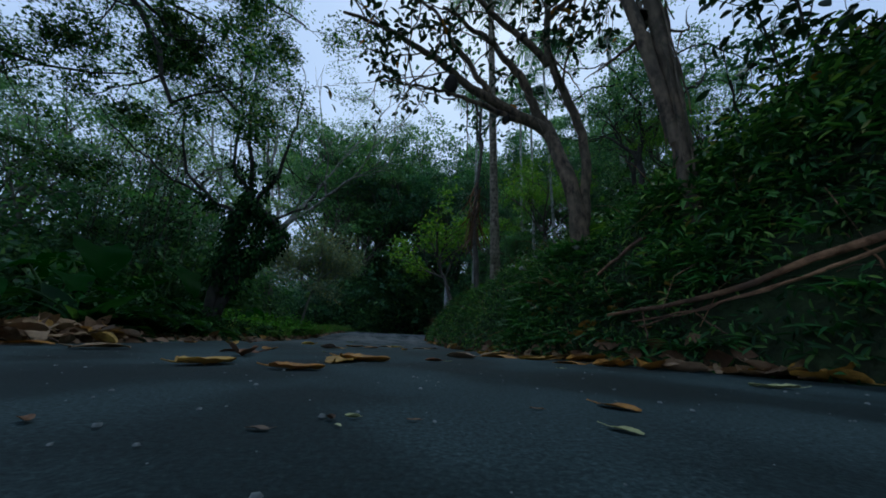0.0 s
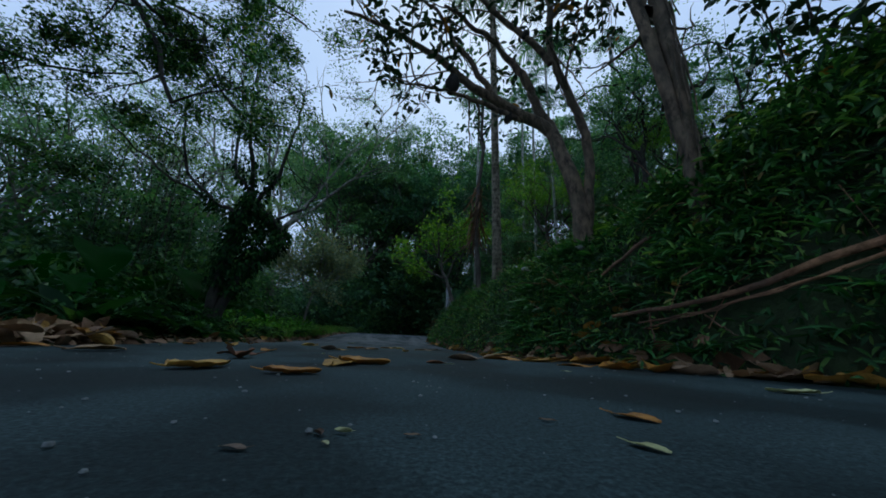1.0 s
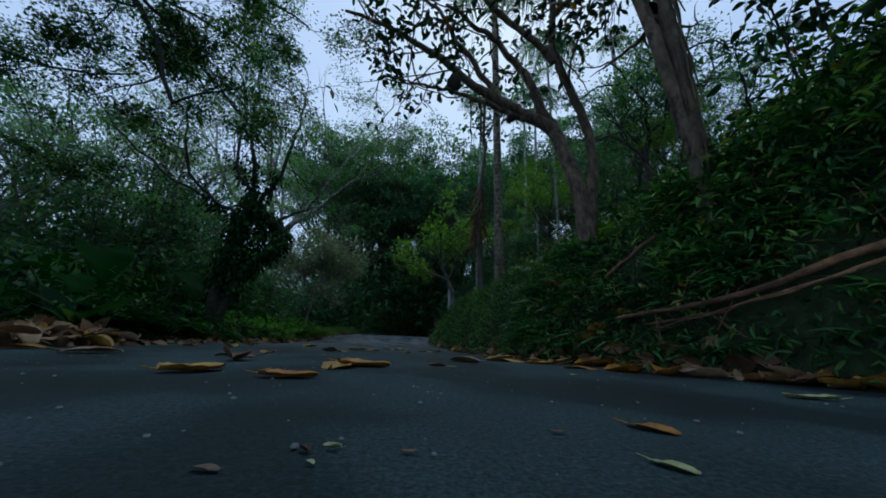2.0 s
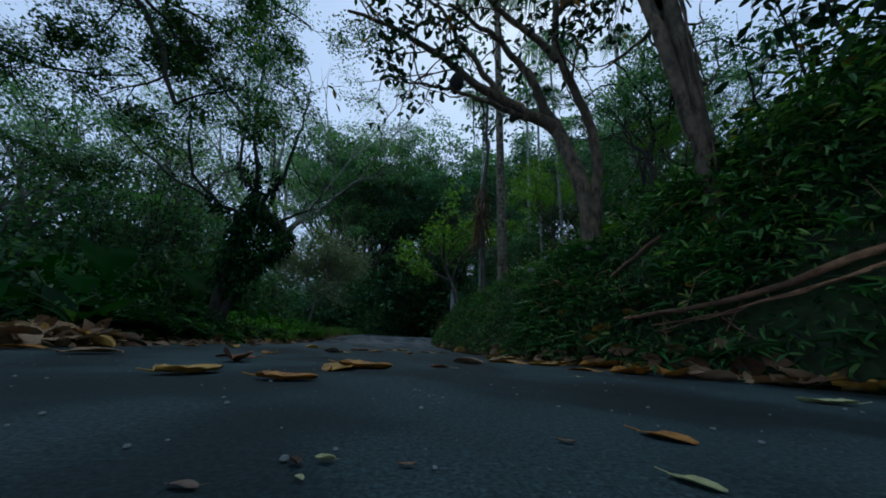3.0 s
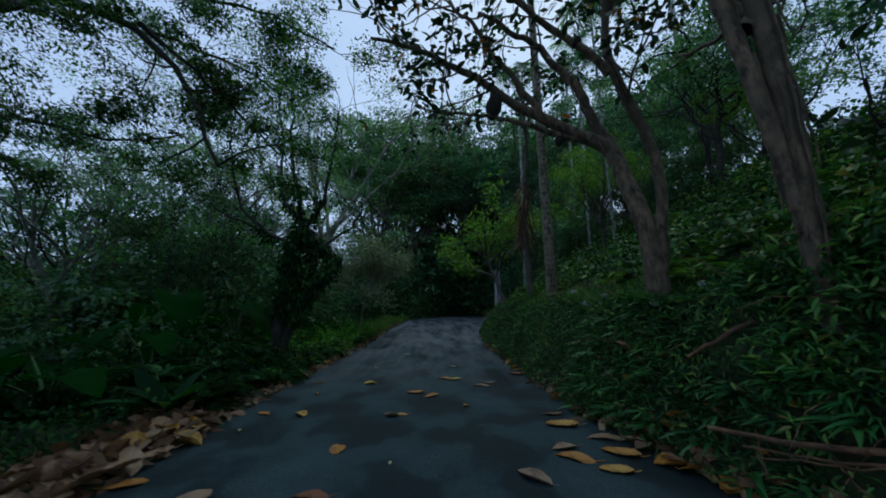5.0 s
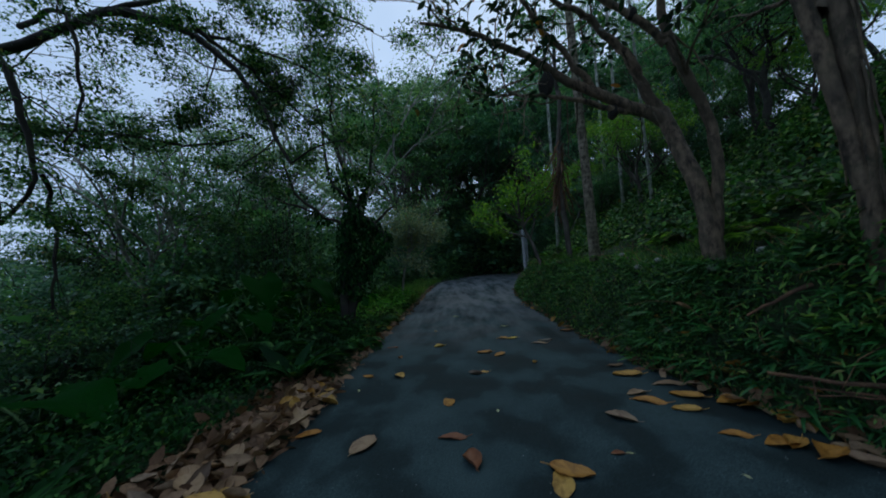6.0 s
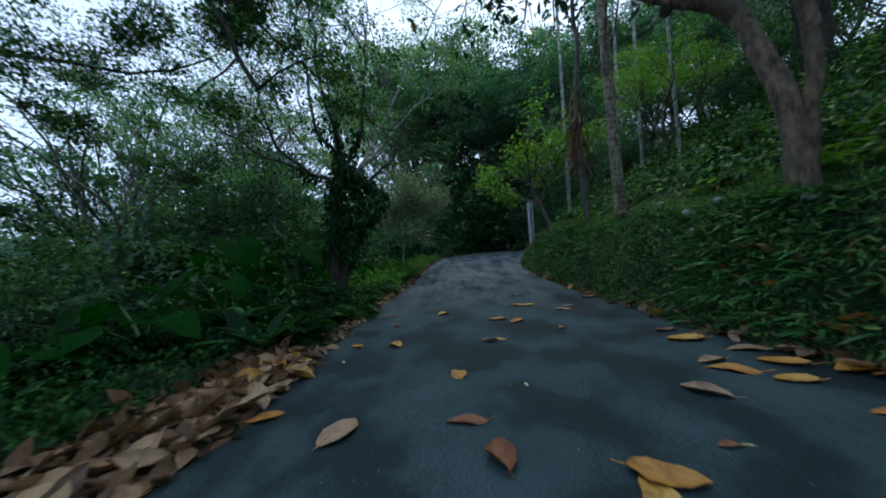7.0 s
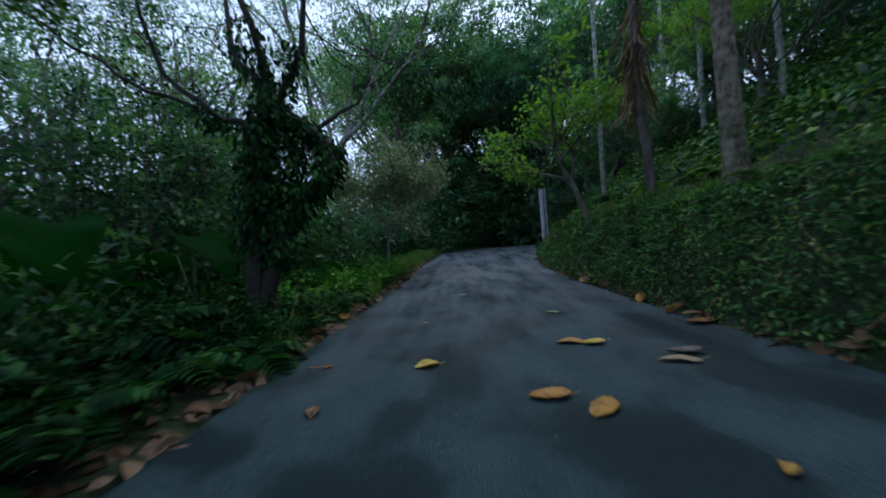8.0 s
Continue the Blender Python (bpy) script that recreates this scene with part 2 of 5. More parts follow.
LEAF_RUST = leaf_mat("rust_leaf", [(0.0, (0.22, 0.085, 0.04)), (1.0, (0.33, 0.16, 0.06))], 0.6, 0.1, True, 0.5)
LEAF_TAN = leaf_mat("tan_leaf", [(0.0, (0.32, 0.21, 0.13)), (0.5, (0.42, 0.29, 0.18)), (1.0, (0.36, 0.22, 0.12))], 0.6, 0.1, True, 0.45)
LEAF_PALEGREEN = leaf_mat("pale_fallen_leaf", [(0.0, (0.4, 0.42, 0.2)), (1.0, (0.45, 0.46, 0.25))], 0.6, 0.1, True, 0.4)
LEAF_DRYFROND = leaf_mat("dry_frond", [(0.0, (0.06, 0.035, 0.02)), (0.6, (0.13, 0.07, 0.04)), (1.0, (0.2, 0.12, 0.07))], 0.8, 0.15)
BARK_BROWN = bark_mat("warm_brown_bark", (0.04, 0.03, 0.022), (0.27, 0.19, 0.125), 14.0, (1, 1, 0.45), 0.9, blotch=(0.13, 0.1, 0.07))
BARK_DARK = bark_mat("dark_bark", (0.018, 0.015, 0.013), (0.055, 0.046, 0.04), 7.0)
BARK_GREY = bark_mat("grey_bark", (0.14, 0.13, 0.12), (0.36, 0.34, 0.32), 4.0, blotch=(0.1, 0.1, 0.085))
BARK_FOREST = bark_mat("forest_bark", (0.05, 0.042, 0.036), (0.16, 0.135, 0.115), 5.0)
BARK_PALE = palm_mat("pale_palm_bark", (0.16, 0.165, 0.15), (0.46, 0.46, 0.44), 0.2)
BARK_PALM = palm_mat("ringed_palm_bark", (0.06, 0.046, 0.032), (0.3, 0.25, 0.19), 0.11)
WOOD_LOG = bark_mat("fallen_branch_bark", (0.15, 0.07, 0.032), (0.46, 0.24, 0.125), 11.0, (1, 1, 1), 0.5, (0.1, 0.055, 0.035))
STEM_GREEN = plain_mat("green_stem", (0.04, 0.09, 0.03), (0.08, 0.15, 0.04), 20.0)
STONE = plain_mat("grey_stone", (0.16, 0.16, 0.15), (0.42, 0.42, 0.4), 14.0, 0.85, 0.5)
GRIT = plain_mat("grit_stone", (0.07, 0.085, 0.09), (0.24, 0.26, 0.26), 60.0, 0.85, 0.3)
CONCRETE = plain_mat("weathered_concrete", (0.22, 0.23, 0.25), (0.42, 0.43, 0.45), 5.0, 0.85, 0.3)

# ---- mesh helpers ----
RNG = np.random.default_rng(7)


def mesh_np(name, verts, faces, mat, smooth=False):
    """A mesh from arrays of places and of equal-sided faces."""
    verts, faces = np.asarray(verts, np.float32), np.asarray(faces, np.int32)
    me = bpy.data.meshes.new(name)
    me.vertices.add(len(verts))
    me.vertices.foreach_set("co", verts.ravel())
    me.loops.add(faces.size)
    me.loops.foreach_set("vertex_index", faces.ravel())
    me.polygons.add(len(faces))
    me.polygons.foreach_set("loop_start", np.arange(0, faces.size, faces.shape[1], dtype=np.int32))
    me.update(calc_edges=True)
    me.validate()
    if smooth:
        me.polygons.foreach_set("use_smooth", np.ones(len(faces), bool))
    me.materials.append(mat)
    return me


def joined(pieces):
    """Pieces (verts, faces) of equal face size as one."""
    vs, fs, base = [], [], 0
    for v, f in pieces:
        vs.append(v)
        fs.append(np.asarray(f) + base)
        base += len(v)
    return np.concatenate(vs), np.concatenate(fs)


def part_np(name, verts, faces, mat, parent, label="", smooth=False):
    ob = new(name, mesh_np(name, verts, faces, mat, smooth))
    ob.parent = parent
    if label:
        ob["label"] = label
    return ob


def thing(name, label, category, group="", kind="", at=(0, 0, 0)):
    ob = new(name)
    ob.empty_display_size = 0.1
    ob.location = at
    return tagged(ob, label, category, group, kind)


def tube(path, radii, sides=8, rings=0.0, seed=0):
    """A tapered tube of quads along a path, a little lumpy."""
    path, radii = np.asarray(path, float), np.asarray(radii, float)
    tang = np.gradient(path, axis=0)
    tang /= np.linalg.norm(tang, axis=1)[:, None] + 1e-9
    up = np.array([0.3, 0.9, 0.1]) if abs(tang[0] @ [0.3, 0.9, 0.1]) < 0.9 else np.array([1.0, 0, 0])
    a = np.cross(tang, up)
    a /= np.linalg.norm(a, axis=1)[:, None]
    b = np.cross(tang, a)
    ang = np.linspace(0, 2 * np.pi, sides, endpoint=False)
    r = radii[:, None] * np.ones(sides)
    if seed:
        g = np.random.default_rng(seed)
        r = r * (1 + 0.1 * g.standard_normal((1, sides)) + 0.04 * g.standard_normal(r.shape))
    v = path[:, None] + r[..., None] * (np.cos(ang)[None, :, None] * a[:, None] + np.sin(ang)[None, :, None] * b[:, None])
    k = len(path)
    i, j = np.meshgrid(np.arange(k - 1), np.arange(sides), indexing="ij")
    j2 = (j + 1) % sides
    f = np.stack([i * sides + j, i * sides + j2, (i + 1) * sides + j2, (i + 1) * sides + j], -1).reshape(-1, 4)
    return v.reshape(-1, 3), f


def gnarled(path, radii, sides=18, seed=1, amp=0.1):
    """A trunk with long swellings, hollows and small burrs."""
    k = len(path)
    v, f = tube(path, radii, sides)
    v = v.reshape(k, sides, 3)
    c = v.mean(1, keepdims=True)
    g = np.random.default_rng(seed)
    a = np.linspace(0, 2 * np.pi, sides, endpoint=False)[None]
    s = np.linspace(0, 1, k)[:, None] * np.linalg.norm(np.diff(np.asarray(path), axis=0), axis=1).sum()
    r = 1 + 0 * a * s
    for w, q in ((2, 1.0), (3, 1.6), (5, 3.5), (7, 6.0), (4, 9.0)):
        r = r + amp * g.uniform(0.4, 1.0) / math.sqrt(w) * np.sin(w * a + g.uniform(0, 6.3) + 1.2 * np.sin(q * s + g.uniform(0, 6.3))) * np.cos(q * s + g.uniform(0, 6.3))
    r = r + 0.03 * amp / 0.1 * g.standard_normal(r.shape)
    return (c + (v - c) * r[..., None]).reshape(-1, 3), f


def curve_path(points, n=14, wobble=0.0, rng=RNG):
    """A smooth path through a few places."""
    p = np.asarray(points, float)
    d = np.r_[0, np.cumsum(np.linalg.norm(np.diff(p, axis=0), axis=1))]
    s = np.linspace(0, d[-1], n)
    q = np.stack([np.interp(s, d, p[:, k]) for k in range(3)], 1)
    for _ in range(2):
        q[1:-1] = 0.25 * q[:-2] + 0.5 * q[1:-1] + 0.25 * q[2:]
    if wobble:
        q[1:-1] += rng.normal(0, wobble, (n - 2, 3))
    return q


def unit(v):
    return v / (np.linalg.norm(v, axis=-1, keepdims=True) + 1e-9)


# leaf outlines: x across, y along, z up; faces are quads
def leaf_shape(width, fold=0.25, droop=0.25, steps=3, tip=0.85, blunt=0.8):
    """A pointed oval leaf, folded along its midrib and drooping: quads in two rows."""
    t = np.linspace(0, 1, steps + 1)
    w = width * np.sin(np.pi * np.clip(t, 0.02, 0.985) ** tip) ** blunt
    z = -droop * t**2
    mid = np.stack([0 * t, t, z], 1)
    lft = np.stack([-w, t, z + fold * w], 1)
    rgt = np.stack([w, t, z + fold * w], 1)
    v = np.concatenate([mid, lft, rgt])
    k = steps + 1
    f = []
    for i in range(steps):
        f += [(i, i + 1, k + i + 1, k + i), (i + 1, i, 2 * k + i, 2 * k + i + 1)]
    return v, np.array(f)


SMALL = (np.array([[0, 0, 0], [0.32, 0.5, 0.08], [0, 1, -0.12], [-0.32, 0.5, 0.08]]), np.array([[0, 1, 2, 3]]))
OVAL = leaf_shape(0.23, 0.2, 0.2, 4, 1.1, 0.6)
TRI = (np.array([[0, 0, 0], [0.3, 0.6, 0.08], [-0.26, 0.95, -0.06]]), np.array([[0, 1, 2]]))
FOLD = (np.array([[0, 0, 0], [-0.24, 0.3, 0.06], [-0.23, 0.66, 0.01], [0, 1, -0.18], [0.23, 0.66, 0.01], [0.24, 0.3, 0.06]]), np.array([[0, 3, 2, 1], [0, 5, 4, 3]]))
BROAD = leaf_shape(0.3, 0.25, 0.3, 3)
LANCE = leaf_shape(0.075, 0.5, 0.55, 5, 0.75)
NARROW = (FOLD[0] * [0.62, 1.25, 1.3], FOLD[1])
BLADE = (np.array([[-0.02, 0, 0], [0.02, 0, 0], [0.015, 0.55, -0.05], [-0.015, 0.55, -0.05], [0.002, 1, -0.3], [-0.002, 1, -0.3]]), np.array([[0, 1, 2, 3], [3, 2, 4, 5]]))


def scatter(shape, at, along, normal, size):
    """One leaf shape laid at many places, along and normal giving its turn."""
    v, f = shape
    at, size = np.asarray(at, float), np.asarray(size, float)
    y = unit(np.asarray(along, float))
    x = unit(np.cross(y, normal))
    z = np.cross(x, y)
    w = at[:, None] + size[:, None, None] * (v[None, :, :1] * x[:, None] + v[None, :, 1:2] * y[:, None] + v[None, :, 2:] * z[:, None])
    faces = (f[None] + (np.arange(len(at)) * len(v))[:, None, None]).reshape(-1, f.shape[1])
    return w.reshape(-1, 3), faces


def random_dirs(n, rng, up=0.0):
    d = rng.normal(size=(n, 3))
    d[:, 2] += up
    return unit(d)


def leaf_cloud(tips, per, radius, size, rng, shape=SMALL, flat=0.6, hang=0.2, squash=0.7):
    """Leaves in clumps round the tips of twigs."""
    tips = np.asarray(tips, float)
    n = len(tips) * per
    at = np.repeat(tips, per, 0) + rng.normal(0, 1, (n, 3)) * radius * np.array([1, 1, squash])
    along = random_dirs(n, rng)
    along[:, 2] = along[:, 2] * 0.5 - hang
    normal = random_dirs(n, rng)
    normal[:, 2] += 1.5 * flat
    return scatter(shape, at, along, normal, size * rng.uniform(0.65, 1.3, n))


def pad_cloud(tips, rng, pads, per, radius, size, shape):
    """Foliage in domed layers: each pad is lit on its top, shades what hangs below it and leaves gaps to the next."""
    tips = np.asarray(tips, float)
    c = tips[rng.choice(len(tips), min(pads, len(tips)), False)]
    n = len(c) * per
    big = np.repeat(radius * rng.uniform(0.55, 1.35, len(c)), per)
    a, r = rng.uniform(0, 2 * np.pi, n), rng.random(n) ** 0.5 * (1 + 0.12 * rng.standard_normal(n))
    lobe = 1 + 0.3 * np.sin(3 * a + np.repeat(rng.uniform(0, 6.28, len(c)), per))
    out = np.stack([np.cos(a), np.sin(a), 0 * a], 1)
    tilt = np.repeat(rng.normal(0, 0.22, (len(c), 2)), per, 0)
    q = np.repeat(c, per, 0) + out * (big * r * lobe)[:, None]
    q[:, 2] += big * (0.34 * (1 - r**2) + 0.1 * rng.standard_normal(n)) - (out[:, :2] * tilt).sum(1) * big * r - 0.3 * big * (rng.random(n) < 0.2)
    along = out * 0.8 + rng.normal(0, 0.55, (n, 3)) + [0, 0, -0.25]
    return scatter(shape, q, along, out * 0.35 + rng.normal(0, 0.4, (n, 3)) + [0, 0, 1.0], size * rng.uniform(0.65, 1.3, n))


def grow(start, way, length, radius, depth, rng, tubes, tips, spread=0.7, kids=(3, 5), lift=0.12, bend=0.14, shrink=0.62, sides=7, twigs=1.0):
    """A limb with its side limbs: tubes collects (verts, faces), tips the ends of twigs."""
    n = 7 if depth else 5
    p, d, pts = np.array(start, float), np.array(way, float) / np.linalg.norm(way), []
    for i in range(n):
        pts.append(p.copy())
        d = unit(d + rng.normal(0, bend, 3) + [0, 0, lift * 0.3])
        p = p + d * length / (n - 1)
    pts = np.array(pts)
    radii = radius * np.linspace(1, 0.45 if depth else 0.25, n)
    if depth or twigs >= 1 or rng.random() < twigs:
        tubes.append(tube(pts, radii, max(3, sides)))
    if depth == 0:
        tips.extend(pts[1:])
        return
    for k in range(rng.integers(*kids)):
        u = rng.uniform(0.35, 1.0) if k else 1.0
        i = min(n - 1, int(u * (n - 1)))
        side = unit(rng.normal(size=3) + [0, 0, lift])
        w = unit((pts[i] - pts[i - 1]) / (np.linalg.norm(pts[i] - pts[i - 1]) + 1e-9) + spread * side)
        grow(pts[i], w, length * shrink * rng.uniform(0.75, 1.2), radius * (0.6 if k else 0.5), depth - 1, rng, tubes, tips, spread, kids, lift, bend, shrink, sides - 2, twigs)


# ---- lie of the land ----
def edge_right(y):
    return np.interp(y, [-8, -1, 0, 1, 2, 3, 4, 10, 13, 15, 20, 26, 34], [4.2, 3.0, 2.7, 2.25, 1.95, 1.75, 1.55, 1.5, 1.7, 2.1, 3.3, 6.5, 14])


def edge_left(y):
    return np.interp(y, [-10, 8, 11, 14, 17, 20, 23, 27, 34], [-2.35, -2.33, -2.2, -2.05, -1.9, -1.6, -0.8, 2.0, 10])


def road_z(y):
    return np.interp(y, [-100, 8, 12, 16, 20, 28, 60], [0, 0, 0.1, 0.34, 0.5, 0.64, 0.8])


def lie(x, y):
    """Height of the ground: road, steep bank and hillside to +x, verge and valley to -x, hill beyond the bend."""
    x, y = np.asarray(x, float), np.asarray(y, float)
    d = x - edge_right(y)
    bank = np.interp(y, [-6, 2.2, 3.2, 5, 8, 12, 16, 20, 26], [1.5, 1.5, 1.28, 1.15, 1.2, 1.0, 0.7, 0.45, 0.4])
    foot = np.interp(y, [-2, 3, 4, 10, 16], [0.48, 0.46, 0.42, 0.42, 0.7])
    slope = np.interp(y, [0, 2.4, 3.2, 8, 14], [0.7, 0.55, 0.32, 0.3, 0.5])
    above = np.maximum(d - foot, 0)
    rough = 0.07 * np.sin(2.3 * x + 1.7 * y) + 0.05 * np.sin(4.1 * y - 1.3 * x)
    right = bank * np.clip(d / foot, 0, 1) ** 0.8 + slope * np.minimum(above, 1.2) + 18 * (1 - np.exp(-0.62 * np.maximum(above - 1.2, 0) / 18)) + rough * np.clip(d / 0.6, 0, 1)
    e = edge_left(y) - x
    left = 0.06 * np.clip(e / 0.3, 0, 1) + 0.6 * rough * np.clip(e / 1.0, 0, 1) - 5 * (1 - np.exp(-0.42 * np.maximum(e - 2.2, 0) / 5))
    beyond = 16 * (1 - np.exp(-0.75 * np.maximum(y - 26 - 0.6 * np.maximum(x, 0), 0) / 16)) * np.clip((x + 22) / 10, 0, 1)
    z = np.where(d > 0, right, np.where(e > 0, left, -0.05)) + road_z(y)
    return z + beyond * np.where(d > 0, np.clip(d / 4, 0, 1), np.where(e > 0, np.clip(e / 3, 0, 1), 0))


def lie_normal(x, y):
    h = 0.05
    return unit(np.stack([-(lie(x + h, y) - lie(x - h, y)) / (2 * h), -(lie(x, y + h) - lie(x, y - h)) / (2 * h), np.ones_like(np.asarray(x, float))], -1))


def build_ground():
    far = np.array([16, 20, 26, 34, 46, 64, 90, 140, 240, 420, 700.0])
    xs = np.r_[-far[::-1], np.arange(-14, -3, 0.5), np.arange(-3, 1.2, 0.12), np.arange(1.2, 3.4, 0.07), np.arange(3.5, 15, 0.5), far]
    ys = np.r_[-far[::-1], np.arange(-14, -3, 0.6), np.arange(-3, 14, 0.2), np.arange(14, 40, 0.7), far[3:] + 8]
    gx, gy = np.meshgrid(xs, ys)
    v = np.stack([gx, gy, lie(gx, gy)], -1).reshape(-1, 3)
    w = len(xs)
    i, j = np.meshgrid(np.arange(len(ys) - 1), np.arange(w - 1), indexing="ij")
    f = np.stack([i * w + j, i * w + j + 1, (i + 1) * w + j + 1, (i + 1) * w + j], -1).reshape(-1, 4)
    tagged(new("ground", mesh_np("ground", v, f, SOIL, True)), "dark mossy forest soil under the plants", "ground", kind="structure")


def build_road():
    ys = np.r_[np.arange(-14, 30, 0.25)]
    us = np.linspace(0, 1, 25)
    rng = np.random.default_rng(3)
    left = edge_left(ys) - 0.1 + 0.03 * rng.standard_normal(len(ys))
    right = edge_right(ys) + 0.1 + 0.03 * rng.standard_normal(len(ys))
    gx = left[:, None] + (right - left)[:, None] * us
    gy = np.repeat(ys[:, None], len(us), 1)
    gz = road_z(gy) + 0.012 * np.sin(1.1 * gx + 0.7) * np.sin(0.8 * gy) * np.clip((gy - 1) / 3, 0, 1)
    gz[:, 0] -= 0.06
    gz[:, -1] -= 0.06
    v = np.stack([gx, gy, gz], -1).reshape(-1, 3)
    w = len(us)
    i, j = np.meshgrid(np.arange(len(ys) - 1), np.arange(w - 1), indexing="ij")
    f = np.stack([i * w + j, i * w + j + 1, (i + 1) * w + j + 1, (i + 1) * w + j], -1).reshape(-1, 4)
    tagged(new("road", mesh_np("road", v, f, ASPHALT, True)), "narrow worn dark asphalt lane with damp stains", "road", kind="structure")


build_ground()
build_road()

# ---- trees ----


def tree_thing(label, tubes, leaves, bark, leaf, at, category="tree", group="", name="tree", limbs=()):
    t = thing(name, label, category, group, at=at)
    v, f = joined(tubes)
    part_np("trunk", v - np.array(at), f, bark, t, smooth=True)
    for v, f in limbs:
        part_np("limb", v - np.array(at), f, bark, t, smooth=True)
    if leaves:
        v, f = joined(leaves)
        part_np("crown", v - np.array(at), f, leaf, t)
    return t


def forest_model(seed, height, trunk_r, leaf_size, leaf, bark, label, pads, per, pad_r, lean=(0, 0), first=0.4, spread=0.8, shape=TRI, skirt=0):
    """A woodland tree: a wandering trunk that divides, and a crown of leafy layers with gaps."""
    rng = np.random.default_rng(seed)
    tubes, tips = [], []
    top = height * first
    trunk = curve_path([(0, 0, -0.4), (0.1 + 0.3 * lean[0], 0.3 * lean[1], top * 0.5), (lean[0], lean[1], top)], 9, 0.04, rng)
    tubes.append(tube(trunk, trunk_r * np.linspace(1.25, 0.7, 9), 10, seed=seed + 1))
    for k in range(5):
        a = k * 1.257 + rng.uniform(-0.4, 0.4)
        w = (math.cos(a) * 0.75, math.sin(a) * 0.75, rng.uniform(0.5, 1.3))
        grow(trunk[-1 - (k % 3)], w, height * 0.3, trunk_r * 0.5, 3, rng, tubes, tips, spread, (3, 5), 0.12, 0.16, 0.66, 6, 0.1)
    leaves = [pad_cloud(tips, rng, pads, per, pad_r, leaf_size, shape)]
    if skirt:
        a, r = rng.uniform(0, 6.28, skirt), 0.3 * height * rng.random(skirt) ** 0.5
        low = np.stack([r * np.cos(a), r * np.sin(a), height * rng.uniform(0.03, 0.45, skirt)], 1)
        leaves.append(pad_cloud(low, rng, skirt, per // 2, 0.8 * pad_r, leaf_size, shape))
    return tree_thing(label, tubes, leaves, bark, leaf, (0, 0, 0))


def at_ground(x, y, turn, size, sink=0.1):
    return Matrix.Translation((x, y, float(lie(x, y)) - sink)) @ Matrix.Rotation(turn, 4, "Z") @ Matrix.Scale(size, 4)


def place(model, x, y, turn, size):
    return copy_thing(model, at_ground(x, y, turn, size))


MODELS = [
    forest_model(11, 14, 0.22, 0.19, LEAF_FOREST, BARK_FOREST, "tall dark green woodland tree with a dense crown", 76, 200, 0.95, first=0.28, skirt=20),
    forest_model(12, 12, 0.17, 0.12, LEAF_PALE, BARK_GREY, "grey-stemmed woodland tree with an airy pale green crown", 36, 270, 0.8, (0.8, 0.3)),
    forest_model(13, 11, 0.16, 0.13, LEAF_FOREST, BARK_DARK, "crooked dark woodland tree on the slope", 36, 280, 0.82, (-0.9, 0.4), 0.25, skirt=8),
    forest_model(14, 6, 0.08, 0.13, LEAF_FOREST, BARK_FOREST, "low bushy woodland tree at the forest edge", 50, 130, 0.55, first=0.08, skirt=26),
]
MODEL_LIME = forest_model(15, 5, 0.07, 0.1, LEAF_LIME, BARK_FOREST, "young light green tree on the hillside", 40, 100, 0.42, first=0.3)

# stands of woodland trees: model, x, y, turn, size
STAND_BEYOND_BEND = [
    (0, -2.2, 27.5, 0.3, 1.25), (3, -3.2, 23.2, 1.2, 1.0), (0, 3.4, 30.0, 2.2, 1.42), (3, 0.6, 29.0, 0.7, 1.3), (3, -1.6, 26.0, 3.6, 1.1), (3, 3.2, 30.2, 5.6, 1.3),
    (0, -3.4, 29.0, 5.5, 1.45), (0, 1.4, 27.9, 3.9, 1.25), (0, 5.2, 31.0, 0.2, 1.5), (0, -0.8, 30.8, 2.6, 1.35), (0, -3, 36, 1.3, 1.2), (0, 0.5, 33.5, 0.9, 1.3), (0, 6.4, 33.0, 2.9, 1.45), (0, -4.6, 31.0, 4.4, 1.5), (3, -2.6, 30.5, 1.0, 1.4), (0, 3.5, 42, 0.3, 1.1),
]
STAND_BEND_RIGHT = [
    (2, 4.5, 31.5, 4.0, 1.2), (3, 6.0, 24.0, 2.6, 1.1), (0, 7.0, 29.0, 1.0, 1.25), (0, 5.5, 37, 3.3, 1.2), (3, 7.6, 27.2, 1.9, 1.2), (3, 5.2, 21.4, 0.4, 0.75),
    (2, 9.5, 26.5, 1.6, 1.1), (3, 9.8, 31.0, 2.0, 1.4), (3, 12, 40, 4.3, 1.3), (0, 6.8, 27.5, 0.8, 1.15), (0, 8.5, 23.0, 4.2, 0.95), (0, 4.8, 25.5, 2.2, 1.1),
    (0, 15, 24, 2.1, 1.1),
]
STAND_BEND_LEFT = [
    (0, -3.6, 25.3, 5.1, 1.2), (3, -4.6, 21.3, 4.2, 0.8), (3, -6.8, 26.8, 0.2, 0.95), (3, -12, 28, 3.0, 1.0),
    (3, -10, 23, 2.8, 1.0), (0, -13.5, 18.0, 2.2, 0.8), (1, -10.0, 19.5, 1.4, 1.0), (3, -7.2, 18.5, 5.2, 0.9), (3, -5.4, 19.6, 0.9, 0.8),
]
